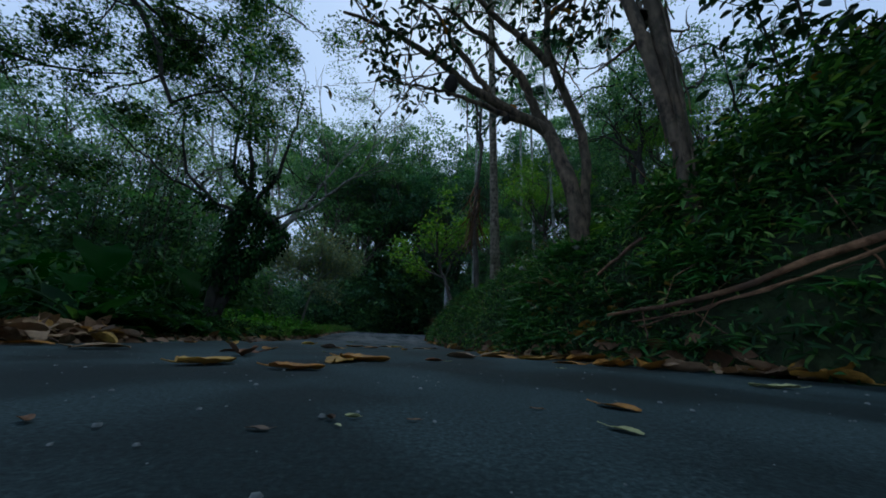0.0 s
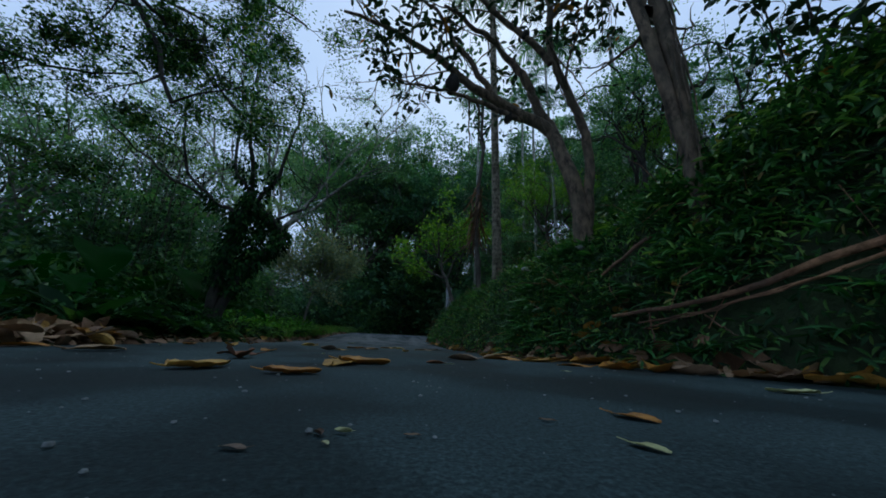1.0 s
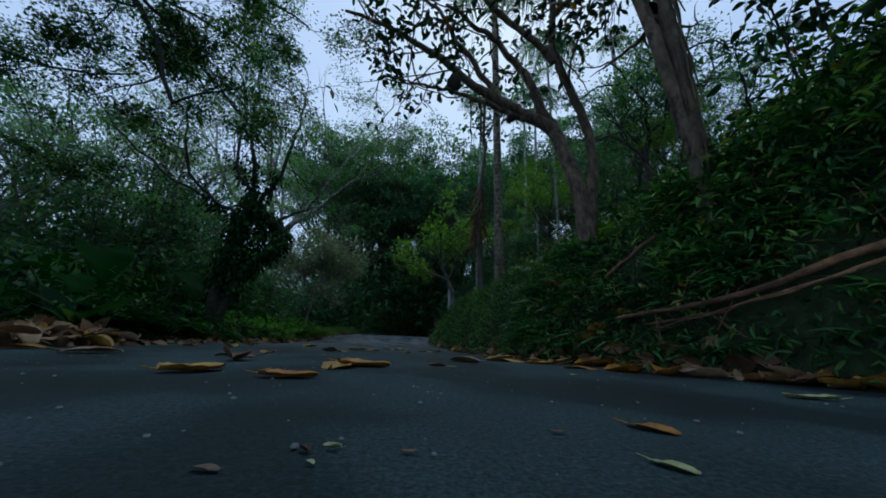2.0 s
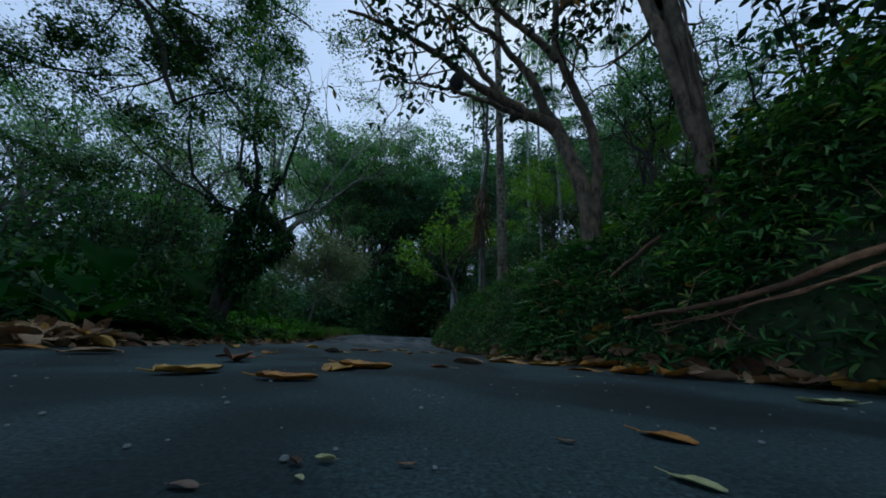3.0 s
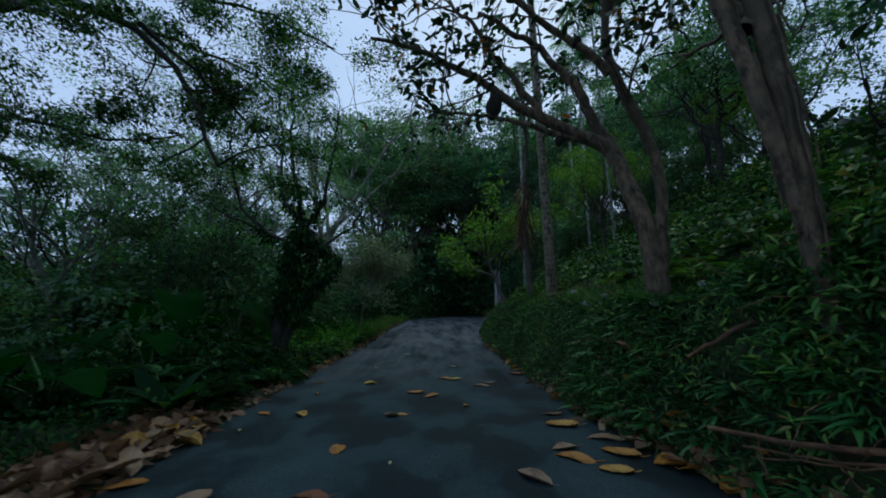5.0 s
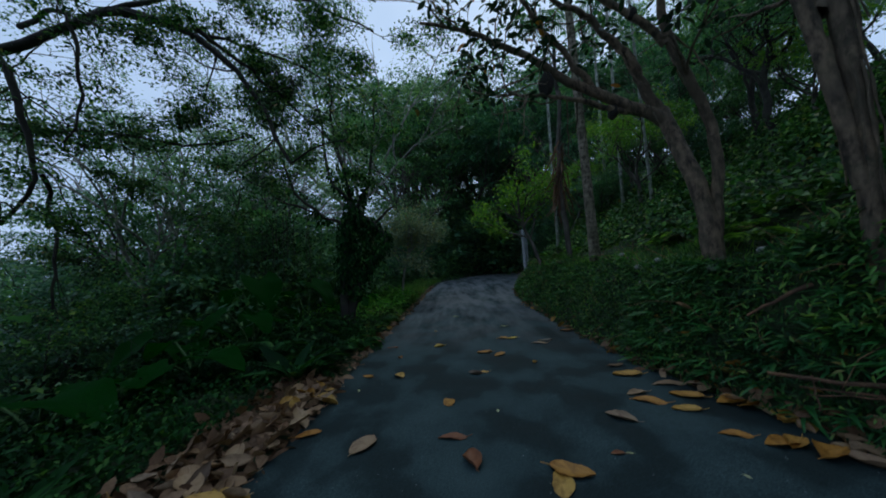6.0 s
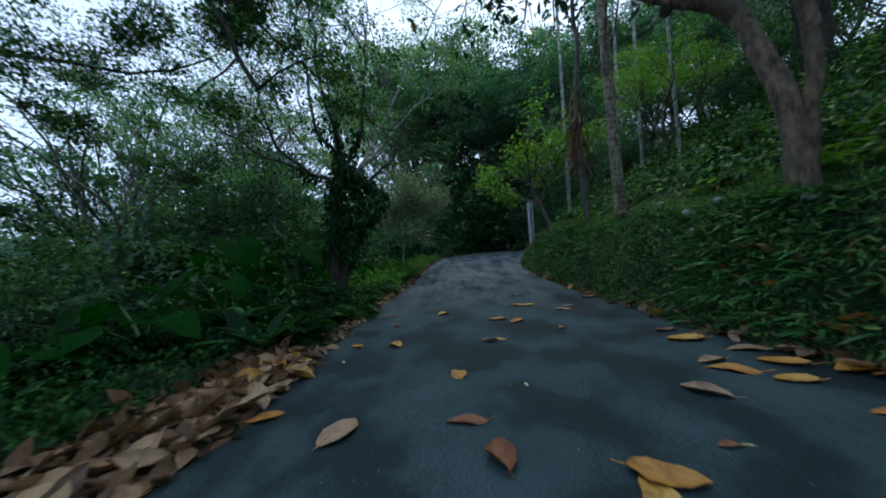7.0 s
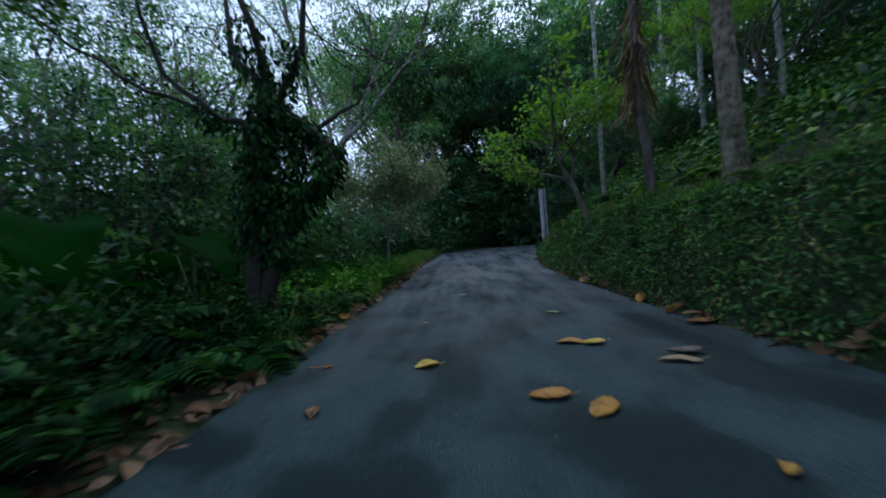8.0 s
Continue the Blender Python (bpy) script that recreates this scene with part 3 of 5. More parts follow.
STAND_HILLSIDE = [
    (3, 6.8, 9.4, 0.6, 0.45), (0, 8.5, 13.0, 2.9, 0.42), (3, 6.2, 15.5, 4.4, 0.75), (2, 11.5, 9.0, 0.1, 0.5), (1, 9.0, 18.5, 3.8, 0.6), (3, 9.0, 10.2, 2.0, 0.7),
    (0, 13.5, 16.0, 5.5, 0.5), (3, 6.2, 19.0, 1.1, 0.9), (0, 6.3, 20.6, 1.2, 0.88), (2, 5.6, 17.2, 2.9, 0.72), (3, 5.2, 12.6, 5.0, 0.55), (3, 7.0, 11.6, 3.0, 0.8),
    (3, 10.0, 14.0, 0.2, 0.9), (3, 12.0, 11.5, 1.2, 1.1), (0, 10.5, 17.5, 0.9, 0.75), (0, 14.5, 21.0, 3.3, 0.9), (2, 12.5, 13.8, 4.1, 0.8), (0, 9.2, 21.5, 2.4, 0.95),
]
STAND_VERGE = [
    (1, -8.6, 15.4, 3.0, 1.0), (3, -7.2, 8.6, 0.2, 0.6), (2, -10.2, 10.2, 1.1, 0.6), (1, -7.9, 7.9, 4.1, 0.6), (3, -9.2, 13.0, 3.9, 0.85), (3, -5.9, 9.6, 2.0, 0.55),
    (1, -7.2, 11.8, 1.9, 0.85), (2, -6.9, 9.8, 4.6, 0.6), (2, -8.2, 9.9, 0.5, 0.82), (1, -9.6, 10.9, 2.5, 0.9),
]
STAND_VALLEY = [
    (3, -9.6, 6.2, 0.9, 0.9), (3, -7.7, 6.3, 2.4, 0.7), (3, -10.8, 7.9, 3.7, 1.0), (3, -8.6, 5.0, 5.1, 0.65), (3, -12.6, 9.4, 1.6, 1.1), (3, -12.0, 5.6, 0.1, 0.9),
    (3, -10.5, 10.5, 4.6, 0.8), (0, -19.0, 12.0, 5.0, 0.7), (3, -20.0, 4.0, 1.0, 1.0),
    (2, -13.5, 12.5, 2.3, 0.75), (3, -14.5, 11.0, 0.8, 1.0), (3, -17.0, 7.0, 2.1, 1.3), (3, -30.0, 9.0, 1.0, 1.6), (3, -25.0, 4.0, 2.0, 1.5),
]
# Mostly unseen trees, added to close the rear and shade bank and verge.
STAND_ADDED_SHADE = [
    (0, 6.0, 1.8, 2.0, 0.72), (0, 4.8, -2.8, 1.0, 0.9),
    (0, 6.6, 0.6, 0.7, 0.85), (2, 5.4, -1.8, 2.2, 0.85), (0, -7.2, -0.6, 1.9, 0.85), (3, 5.0, -0.4, 1.0, 0.6), (0, -6.5, -8.0, 1.0, 1.0), (2, 6.5, -7.0, 2.0, 1.0),
    (0, 0.5, -17.0, 3.0, 1.1), (3, -7.5, -2.0, 4.0, 1.0), (1, 8.5, -1.5, 5.0, 0.9),
]
first = {}
for k, x, y, turn, size in itertools.chain(STAND_BEYOND_BEND, STAND_BEND_RIGHT, STAND_BEND_LEFT, STAND_HILLSIDE, STAND_VERGE, STAND_VALLEY, STAND_ADDED_SHADE):
    if k not in first:
        first[k] = (x, y, turn, size)
    else:
        place(MODELS[k], x, y, turn, size)
for k, (x, y, turn, size) in first.items():
    MODELS[k].matrix_basis = at_ground(x, y, turn, size)
for x, y, turn, size in ((4.6, 9.2, 0.5, 0.8), (6.0, 11.8, 2.5, 0.9), (6.9, 6.6, 1.5, 0.6)):
    place(MODEL_LIME, x, y, turn, size)
MODEL_LIME.matrix_basis = at_ground(5.2, 14.0, 4.0, 0.8)


def big_leaf_sprays(tips, rng, per=9, size=0.13, radius=0.09):
    """Whorls of large oval leaves at the ends of twigs."""
    tips = np.asarray(tips)
    n = len(tips) * per
    along = random_dirs(n, rng)
    along[:, 2] = 0.4 * along[:, 2] - 0.25
    at = np.repeat(tips, per, 0) + along * 0.05 + rng.normal(0, radius, (n, 3))
    return scatter(OVAL, at, along, random_dirs(n, rng, 2.0), size * rng.uniform(0.7, 1.2, n))


def fork_tree():
    """The large-leaved tree on the bank whose limbs reach over the lane."""
    rng = np.random.default_rng(21)
    base = (2.26, 3.73, float(lie(2.26, 3.73)))
    shift = np.array([-0.11, -0.13, 0.06])
    tubes, tips = [], []
    trunk = curve_path([(2.38, 3.85, base[2] - 0.4), (2.36, 3.86, 1.7), (2.31, 3.92, 2.16), (2.26, 4.02, 2.5), (2.24, 4.14, 2.84), (2.22, 4.27, 3.2)], 34) + shift
    tubes.append(gnarled(trunk, 0.102 * np.linspace(1.0, 0.85, 34) + 0.06 * np.exp(-np.linspace(0, 9, 34)), 18, 5))
    boughs = []
    limbs = [
        ([(1.86, 4.3, 3.26), (1.5, 4.3, 3.3), (1.1, 4.32, 3.47), (0.6, 4.35, 3.6), (0.1, 4.4, 3.62)], 0.045, 0.014),
        ([(2.25, 4.22, 3.0), (1.83, 4.3, 3.28), (1.4, 4.35, 3.55), (1.0, 4.4, 3.85), (0.5, 4.4, 4.2), (-0.2, 4.4, 4.6), (-0.9, 4.5, 4.85)], 0.09, 0.02),
        ([(1.42, 4.35, 3.53), (1.15, 4.3, 3.95), (0.9, 4.3, 4.3), (0.56, 4.3, 4.8), (0.2, 4.3, 5.3)], 0.05, 0.02),
        ([(2.23, 4.25, 3.1), (2.08, 4.3, 3.55), (1.97, 4.3, 3.8), (1.8, 4.3, 4.15), (1.5, 4.3, 4.5), (1.1, 4.3, 4.8), (0.6, 4.3, 5.1)], 0.075, 0.025),
    ] + [
        ([(2.42, 3.85, 1.45), (2.5, 3.81, 2.1), (2.56, 3.8, 2.55), (2.52, 3.8, 2.97), (2.27, 3.8, 3.37), (2.04, 3.8, 3.8), (2.06, 3.8, 4.65), (2.0, 3.8, 6.2)], 0.068, 0.035),
        ([(2.04, 3.8, 3.8), (1.71, 3.8, 4.13), (1.4, 3.8, 4.43), (0.8, 3.8, 4.95), (-0.3, 3.9, 5.6)], 0.05, 0.02),
        ([(2.05, 3.8, 4.6), (2.5, 3.8, 5.2), (2.9, 3.9, 5.6), (3.6, 4.0, 6.2)], 0.045, 0.02),
    ]
    for pts, r0, r1 in limbs:
        p = curve_path(pts, 16, 0.02, rng) + shift
        p = curve_path(p, 30, 0.008, rng)
        boughs.append(gnarled(p, np.linspace(r0, r1, 30), 10, int(rng.integers(99)), 0.08))
        p = p[::2]
        for k in range(9):
            i = rng.integers(6, 15)
            way = unit(rng.normal(size=3) * [1, 0.8, 0.8] + [-0.35, -0.1, 0.05])
            grow(p[i], way, rng.uniform(0.7, 1.2), max(r1 * 0.5, 0.014), 1, rng, tubes, tips, 0.8, (2, 4), 0.0, 0.2, 0.6, 5)
    tips = np.array(tips)
    tips = tips[tips[:, 2] > 3.6]
    keep = tips[rng.random(len(tips)) < 0.43]
    leaves = [big_leaf_sprays(keep, rng, 6)]
    t = tree_thing("large-leaved tree with orange-brown forked trunk on the bank", tubes, leaves, BARK_BROWN, LEAF_DARK, base, limbs=boughs)
    return t


fork_tree()


def big_trunk_tree():
    """The heavy leaning trunk with hanging air roots high on the bank."""
    rng = np.random.default_rng(22)
    base = (2.26, 2.2, float(lie(2.26, 2.2)))
    tubes, tips = [], []
    trunk = curve_path([(2.28, 2.2, base[2] - 0.4), (2.25, 2.2, 1.6), (2.24, 2.2, 2.0), (2.25, 2.21, 2.5), (2.23, 2.22, 3.1), (2.1, 2.3, 4.2)], 14, 0.01, rng)
    tubes.append(gnarled(curve_path(trunk, 40), 0.07 * np.linspace(1.0, 0.85, 40) + 0.05 * np.exp(-np.linspace(0, 8, 40)), 20, 8, 0.13))
    stem = curve_path([(2.22, 2.22, 1.75), (2.15, 2.24, 2.3), (2.06, 2.27, 3.0), (1.88, 2.36, 4.2)], 24)
    tubes.append(gnarled(stem, np.linspace(0.058, 0.048, 24), 14, 9, 0.12))
    for k in range(16):
        a = rng.uniform(0, 6.28)
        i = rng.integers(7, 13)
        q = trunk[i] + np.array([math.cos(a), math.sin(a), 0]) * 0.1
        drop = rng.uniform(0.5, 1.5)
        p = curve_path([q, q + [0.03, 0, -0.4 * drop], trunk[max(1, i - 5)] * [1, 1, 0] + [math.cos(a) * 0.11, math.sin(a) * 0.11, q[2] - drop]], 8, 0.006, rng)
        tubes.append(tube(p, np.linspace(0.012, 0.006, 8), 5))
    for a, b in (((1.98, 2.33, 4.0), (-0.7, 0.3, 1.0)), ((1.95, 2.35, 4.2), (0.6, 0.5, 1.0)), ((2.1, 2.26, 3.1), (0.9, 0.2, 0.9)), ((1.96, 2.34, 4.1), (0.3, -0.8, 0.9))):
        grow(a, b, 1.7, 0.06, 2, rng, tubes, tips, 0.8, (3, 5), 0.1, 0.16, 0.62)
    tips = np.array(tips)
    leaves = [big_leaf_sprays(tips[rng.random(len(tips)) < 0.22], rng, 4, 0.13, 0.1)]
    tree_thing("heavy leaning tree with hanging air roots", tubes, leaves, BARK_BROWN, LEAF_DARK, base)


big_trunk_tree()


def palm_fronds(top, n, length, rng, droop=0.9):
    """Feathered palm fronds from one point: ribs as tubes, leaflets as blades."""
    fronds = []
    for k in range(n):
        a, e = k * 2.4 + rng.uniform(-0.2, 0.2), rng.uniform(0.1, 1.0)
        out = np.array([math.cos(a), math.sin(a), 0])
        t = np.linspace(0, 1, 10)[:, None]
        p = np.asarray(top) + length * (t * out * 0.85 + (e * t - droop * t**2) * [0, 0, 1])
        own = [tube(p, np.linspace(0.022, 0.006, 10), 4)]
        s = np.linspace(0.12, 1, 34)
        q = np.stack([np.interp(s, t[:, 0], p[:, i]) for i in range(3)], 1)
        side = np.cross(out, [0, 0, 1])
        for sg in (-1, 1):
            along = unit(sg * side + 0.5 * out + rng.normal(0, 0.12, (34, 3)) + [0, 0, -0.35])
            own.append(scatter((BLADE[0] * [1.6, 1, 1], BLADE[1]), q, along, np.tile([0, 0, 1.0], (34, 1)), length * 0.33 * np.sin(np.pi * (0.15 + 0.8 * s))))
        fronds.append(joined(own))
    return fronds


def ringed_palm(x, y, height, r, bark, label, lean=(0, 0), fronds=12, length=1.8, group="", seed=31):
    rng = np.random.default_rng(seed)
    z = float(lie(x, y))
    n = int(height / 0.14)
    t = np.linspace(0, 1, n)
    path = np.stack([x + lean[0] * t, y + lean[1] * t, z - 0.2 + (height + 0.2) * t], 1)
    rad = r * (1 + 0.35 * np.exp(-t * 14)) * (1 - 0.25 * t) * (1 + 0.07 * (np.arange(n) % 2) + 0.02 * np.random.default_rng(seed).standard_normal(n))
    palm = thing("palm_tree", label, "palm tree", group, at=(x, y, z))
    v, f = tube(path, rad, 12)
    part_np("trunk", v - np.array((x, y, z)), f, bark, palm, smooth=True)
    for v, f in palm_fronds(path[-1], fronds, length, rng):
        part_np("frond", v - np.array((x, y, z)), f, LEAF_FOREST, palm)
    return palm


ringed_palm(2.32, 7.05, 9.5, 0.098, BARK_PALM, "tall straight palm with a ringed grey-brown trunk on the bank", (-0.1, 0.1), 14, 2.0)
for i, (x, y, h, r) in enumerate(((3.2, 12.2, 9.0, 0.055), (4.9, 9.1, 8.0, 0.045), (5.35, 11.5, 8.0, 0.055), (12.6, 15.0, 13.0, 0.15), (5.7, 13.4, 8.5, 0.06))):
    ringed_palm(x, y, h, r, BARK_PALE, "slender white-stemmed palm on the hillside", (0.1 * (-1) ** i, 0), 9, 1.5, "white palms on the hillside", 40 + i)


def brown_draped_tree():
    """A thin trunk with dead hanging fronds draped round it."""
    rng = np.random.default_rng(51)
    x, y = 2.4, 8.7
    z = float(lie(x, y))
    path = curve_path([(x, y, z - 0.3), (x - 0.12, y, z + 1.2), (x - 0.05, y + 0.1, z + 2.6), (x + 0.1, y + 0.2, z + 4.5), (x + 0.1, y + 0.2, z + 6.0)], 12, 0.02, rng)
    tubes, tips = [tube(path, np.linspace(0.085, 0.05, 12), 8, seed=4)], []
    for k in range(3):
        grow(path[-2 - k], rng.normal(size=3) + [0, 0, 0.8], 1.5, 0.03, 1, rng, tubes, tips)
    t = tree_thing("thin tree draped with dead brown fronds", tubes, [leaf_cloud(tips, 10, 0.3, 0.16, rng)], BARK_FOREST, LEAF_FOREST, (x, y, z))
    n = 120
    u = rng.uniform(0.3, 0.55, n)
    at = np.stack([np.interp(u, np.linspace(0, 1, 12), path[:, i]) for i in range(3)], 1) + rng.normal(0, 0.065, (n, 3)) * [1, 1, 0.3]
    along = rng.normal(0, 0.26, (n, 3)) + [-0.1, 0, -1]
    v, f = scatter((BLADE[0] * [1.5, 1, 1.3], BLADE[1]), at, along, random_dirs(n, rng), rng.uniform(0.35, 0.95, n))
    part_np("dead_fronds", v - np.array((x, y, z)), f, LEAF_DRYFROND, t, "hanging dead brown fronds")


def small_green_tree():
    """A young light green tree leaning out from the bank near the bend."""
    rng = np.random.default_rng(52)
    x, y = 2.2, 10.5
    z = float(lie(x, y))
    tubes, tips = [], []
    trunk = curve_path([(x, y, z - 0.3), (x - 0.25, y + 0.2, z + 0.6), (x - 0.5, y + 0.5, z + 1.4)], 8, 0.01, rng)
    tubes.append(tube(trunk, np.linspace(0.07, 0.045, 8), 7))
    for w in ((-0.9, 0.2, 0.7), (-0.2, 0.3, 1.1), (0.5, 0.2, 1.0), (-0.5, -0.4, 0.9), (0.2, 0.7, 0.7)):
        grow(trunk[-1 - int(rng.integers(0, 3))], w, 1.55, 0.035, 2, rng, tubes, tips, 0.7, (3, 5), 0.1, 0.15, 0.6, 6)
    tips = np.array(tips)
    tree_thing("young light green tree leaning from the bank at the bend", tubes, [leaf_cloud(tips[rng.random(len(tips)) < 0.6], 12, 0.17, 0.12, rng, FOLD)], BARK_FOREST, LEAF_LIME, (x, y, z))


def ivied_tree():
    """The S-bent tree at the verge, wrapped low down in climbing leaves."""
    rng = np.random.default_rng(53)
    x, y = -3.2, 7.1
    z = float(lie(x, y))
    tubes, tips = [], []
    trunk = curve_path([(x, y, z - 0.3), (-3.05, 7.15, 0.7), (-2.75, 7.3, 1.5), (-2.3, 7.5, 1.98), (-2.25, 7.6, 2.2), (-2.6, 7.6, 2.5), (-2.97, 7.5, 2.85)], 20, 0.012, rng)
    tubes.append(tube(trunk, np.linspace(0.105, 0.07, 20), 10, seed=6))
    boughs = []
    column = curve_path([(x, y, z - 0.2), (-3.2, 7.15, 0.9), (-3.1, 7.2, 2.2), (-2.98, 7.4, 2.9)], 14, 0.012, rng)
    tubes.append(tube(column, np.linspace(0.105, 0.08, 14), 9, seed=7))
    limbs = [
        ([(-2.97, 7.5, 2.85), (-3.1, 7.4, 3.5), (-3.35, 7.4, 4.4), (-3.5, 7.5, 6.6)], 0.055),
        ([(-2.97, 7.5, 2.8), (-2.65, 7.5, 3.3), (-2.52, 7.5, 4.1), (-2.4, 7.6, 5.8)], 0.05),
        ([(-3.1, 7.3, 2.4), (-3.6, 7.4, 2.6), (-4.1, 7.4, 3.0), (-4.5, 7.4, 3.7), (-4.8, 7.5, 5.2)], 0.045),
        ([(-3.0, 7.4, 2.9), (-3.7, 7.8, 3.9), (-3.9, 8.1, 5.2), (-4.2, 8.2, 7.0)], 0.045),
        ([(-3.95, 7.4, 2.88), (-5.0, 7.2, 3.4), (-5.8, 7.0, 4.2), (-6.4, 6.9, 5.0)], 0.026),
        ([(-2.62, 7.6, 2.48), (-2.0, 8.2, 3.2), (-1.9, 8.6, 4.2)], 0.035),
    ]
    for pts, r in limbs:
        p = curve_path(pts, 12, 0.03, rng)
        boughs.append(tube(p, np.linspace(r, 0.3 * r, 12), 8))
        for k in range(7):
            grow(p[rng.integers(4, 12)], unit(rng.normal(size=3) + [0, 0, 0.4]), rng.uniform(0.9, 1.5), r * 0.26, 2, rng, tubes, tips, 0.8, (2, 4), 0.1, 0.2, 0.62, 5)
    tips = np.array(tips)
    tips = tips[tips[:, 2] > 2.5]
    t = tree_thing("S-bent dark tree at the verge with leaf-wrapped trunk", tubes, [pad_cloud(tips, rng, 105, 190, 0.4, 0.055, TRI)], BARK_DARK, LEAF_FOREST, (x, y, z), limbs=boughs)
    at = []
    low_limbs = [(curve_path(pts, 12), 170, 0.0, 0.3) for pts, r in limbs[:4]]
    for path, n, lo, hi in ((column, 2100, 0.38, 1.0), (trunk, 2000, 0.3, 0.95), (0.5 * (trunk[::2] + column[np.linspace(0, 13, 10).astype(int)]), 900, 0.45, 0.95), *low_limbs):
        u = rng.uniform(lo, hi, n)
        q = np.stack([np.interp(u, np.linspace(0, 1, len(path)), path[:, i]) for i in range(3)], 1)
        out = random_dirs(n, rng) * [1, 1, 0.35]
        q += out * (0.08 + 0.2 * rng.random((n, 1)) ** 1.5)
        at.append((q, out))
    pieces = [scatter(OVAL, q, unit(o * 0.6 + [0, 0, -0.9] + rng.normal(0, 0.35, q.shape)), o + rng.normal(0, 0.3, q.shape), rng.uniform(0.055, 0.12, len(q))) for q, o in at]
    v, f = joined(pieces)
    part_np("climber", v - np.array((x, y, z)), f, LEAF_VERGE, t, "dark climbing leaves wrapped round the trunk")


def grey_tree():
    """The tall pale-limbed tree behind the verge with an airy crown."""
    rng = np.random.default_rng(54)
    x, y = -5.0, 15.5
    z = float(lie(x, y))
    tubes, tips = [], []
    trunk = curve_path([(x + 0.2, y, z - 0.4), (x + 0.05, y, z + 2.5), (x, y, z + 4.6)], 10, 0.03, rng)
    tubes.append(tube(trunk, np.linspace(0.22, 0.15, 10), 9, seed=3))
    for w, L in (((0.35, 0, 1.1), 5.4), ((-0.45, 0.1, 1.0), 5.6), ((0.1, 0.5, 1.0), 5.2), ((-0.9, -0.2, 0.7), 4.8), ((0.8, -0.1, 0.75), 4.0), ((-0.1, -0.6, 0.9), 4.2)):
        grow(trunk[-1 - int(rng.integers(0, 4))], w, L, 0.1, 3, rng, tubes, tips, 0.7, (2, 4), 0.12, 0.15, 0.66, 8)
    tips = np.array(tips)
    tree_thing("tall grey-limbed tree with an airy crown", tubes, [pad_cloud(tips, rng, 66, 250, 0.68, 0.085, TRI)], BARK_GREY, LEAF_PALE, (x, y, z))


def twiggy_bush():
    """A half-bare greyish bush with fine twigs near the far verge."""
    rng = np.random.default_rng(55)
    x, y = -2.75, 12.4
    z = float(lie(x, y))
    tubes, tips = [], []
    stem = curve_path([(x, y, z - 0.2), (x + 0.1, y, z + 1.0), (x + 0.35, y, z + 1.85)], 6)
    tubes.append(tube(stem, np.linspace(0.06, 0.04, 6), 6))
    for k in range(9):
        a = k * 0.8
        grow(stem[-1 - k % 2], (math.cos(a), math.sin(a) * 0.7, rng.uniform(0.2, 0.65)), 1.15, 0.03, 2, rng, tubes, tips, 0.7, (3, 5), 0.1, 0.15, 0.62, 4)
    tips = np.array(tips)
    leaf = leaf_mat("greyish_bush_leaf", [(0.0, (0.12, 0.17, 0.12)), (0.6, (0.2, 0.26, 0.18)), (0.85, (0.26, 0.28, 0.17)), (1.0, (0.36, 0.3, 0.1))], 0.6, 0.25)
    tree_thing("half-bare greyish bush with fine twigs", tubes, [leaf_cloud(tips[rng.random(len(tips)) < 0.9], 30, 0.2, 0.085, rng)], BARK_GREY, leaf, (x, y, z), "bush", name="bush")


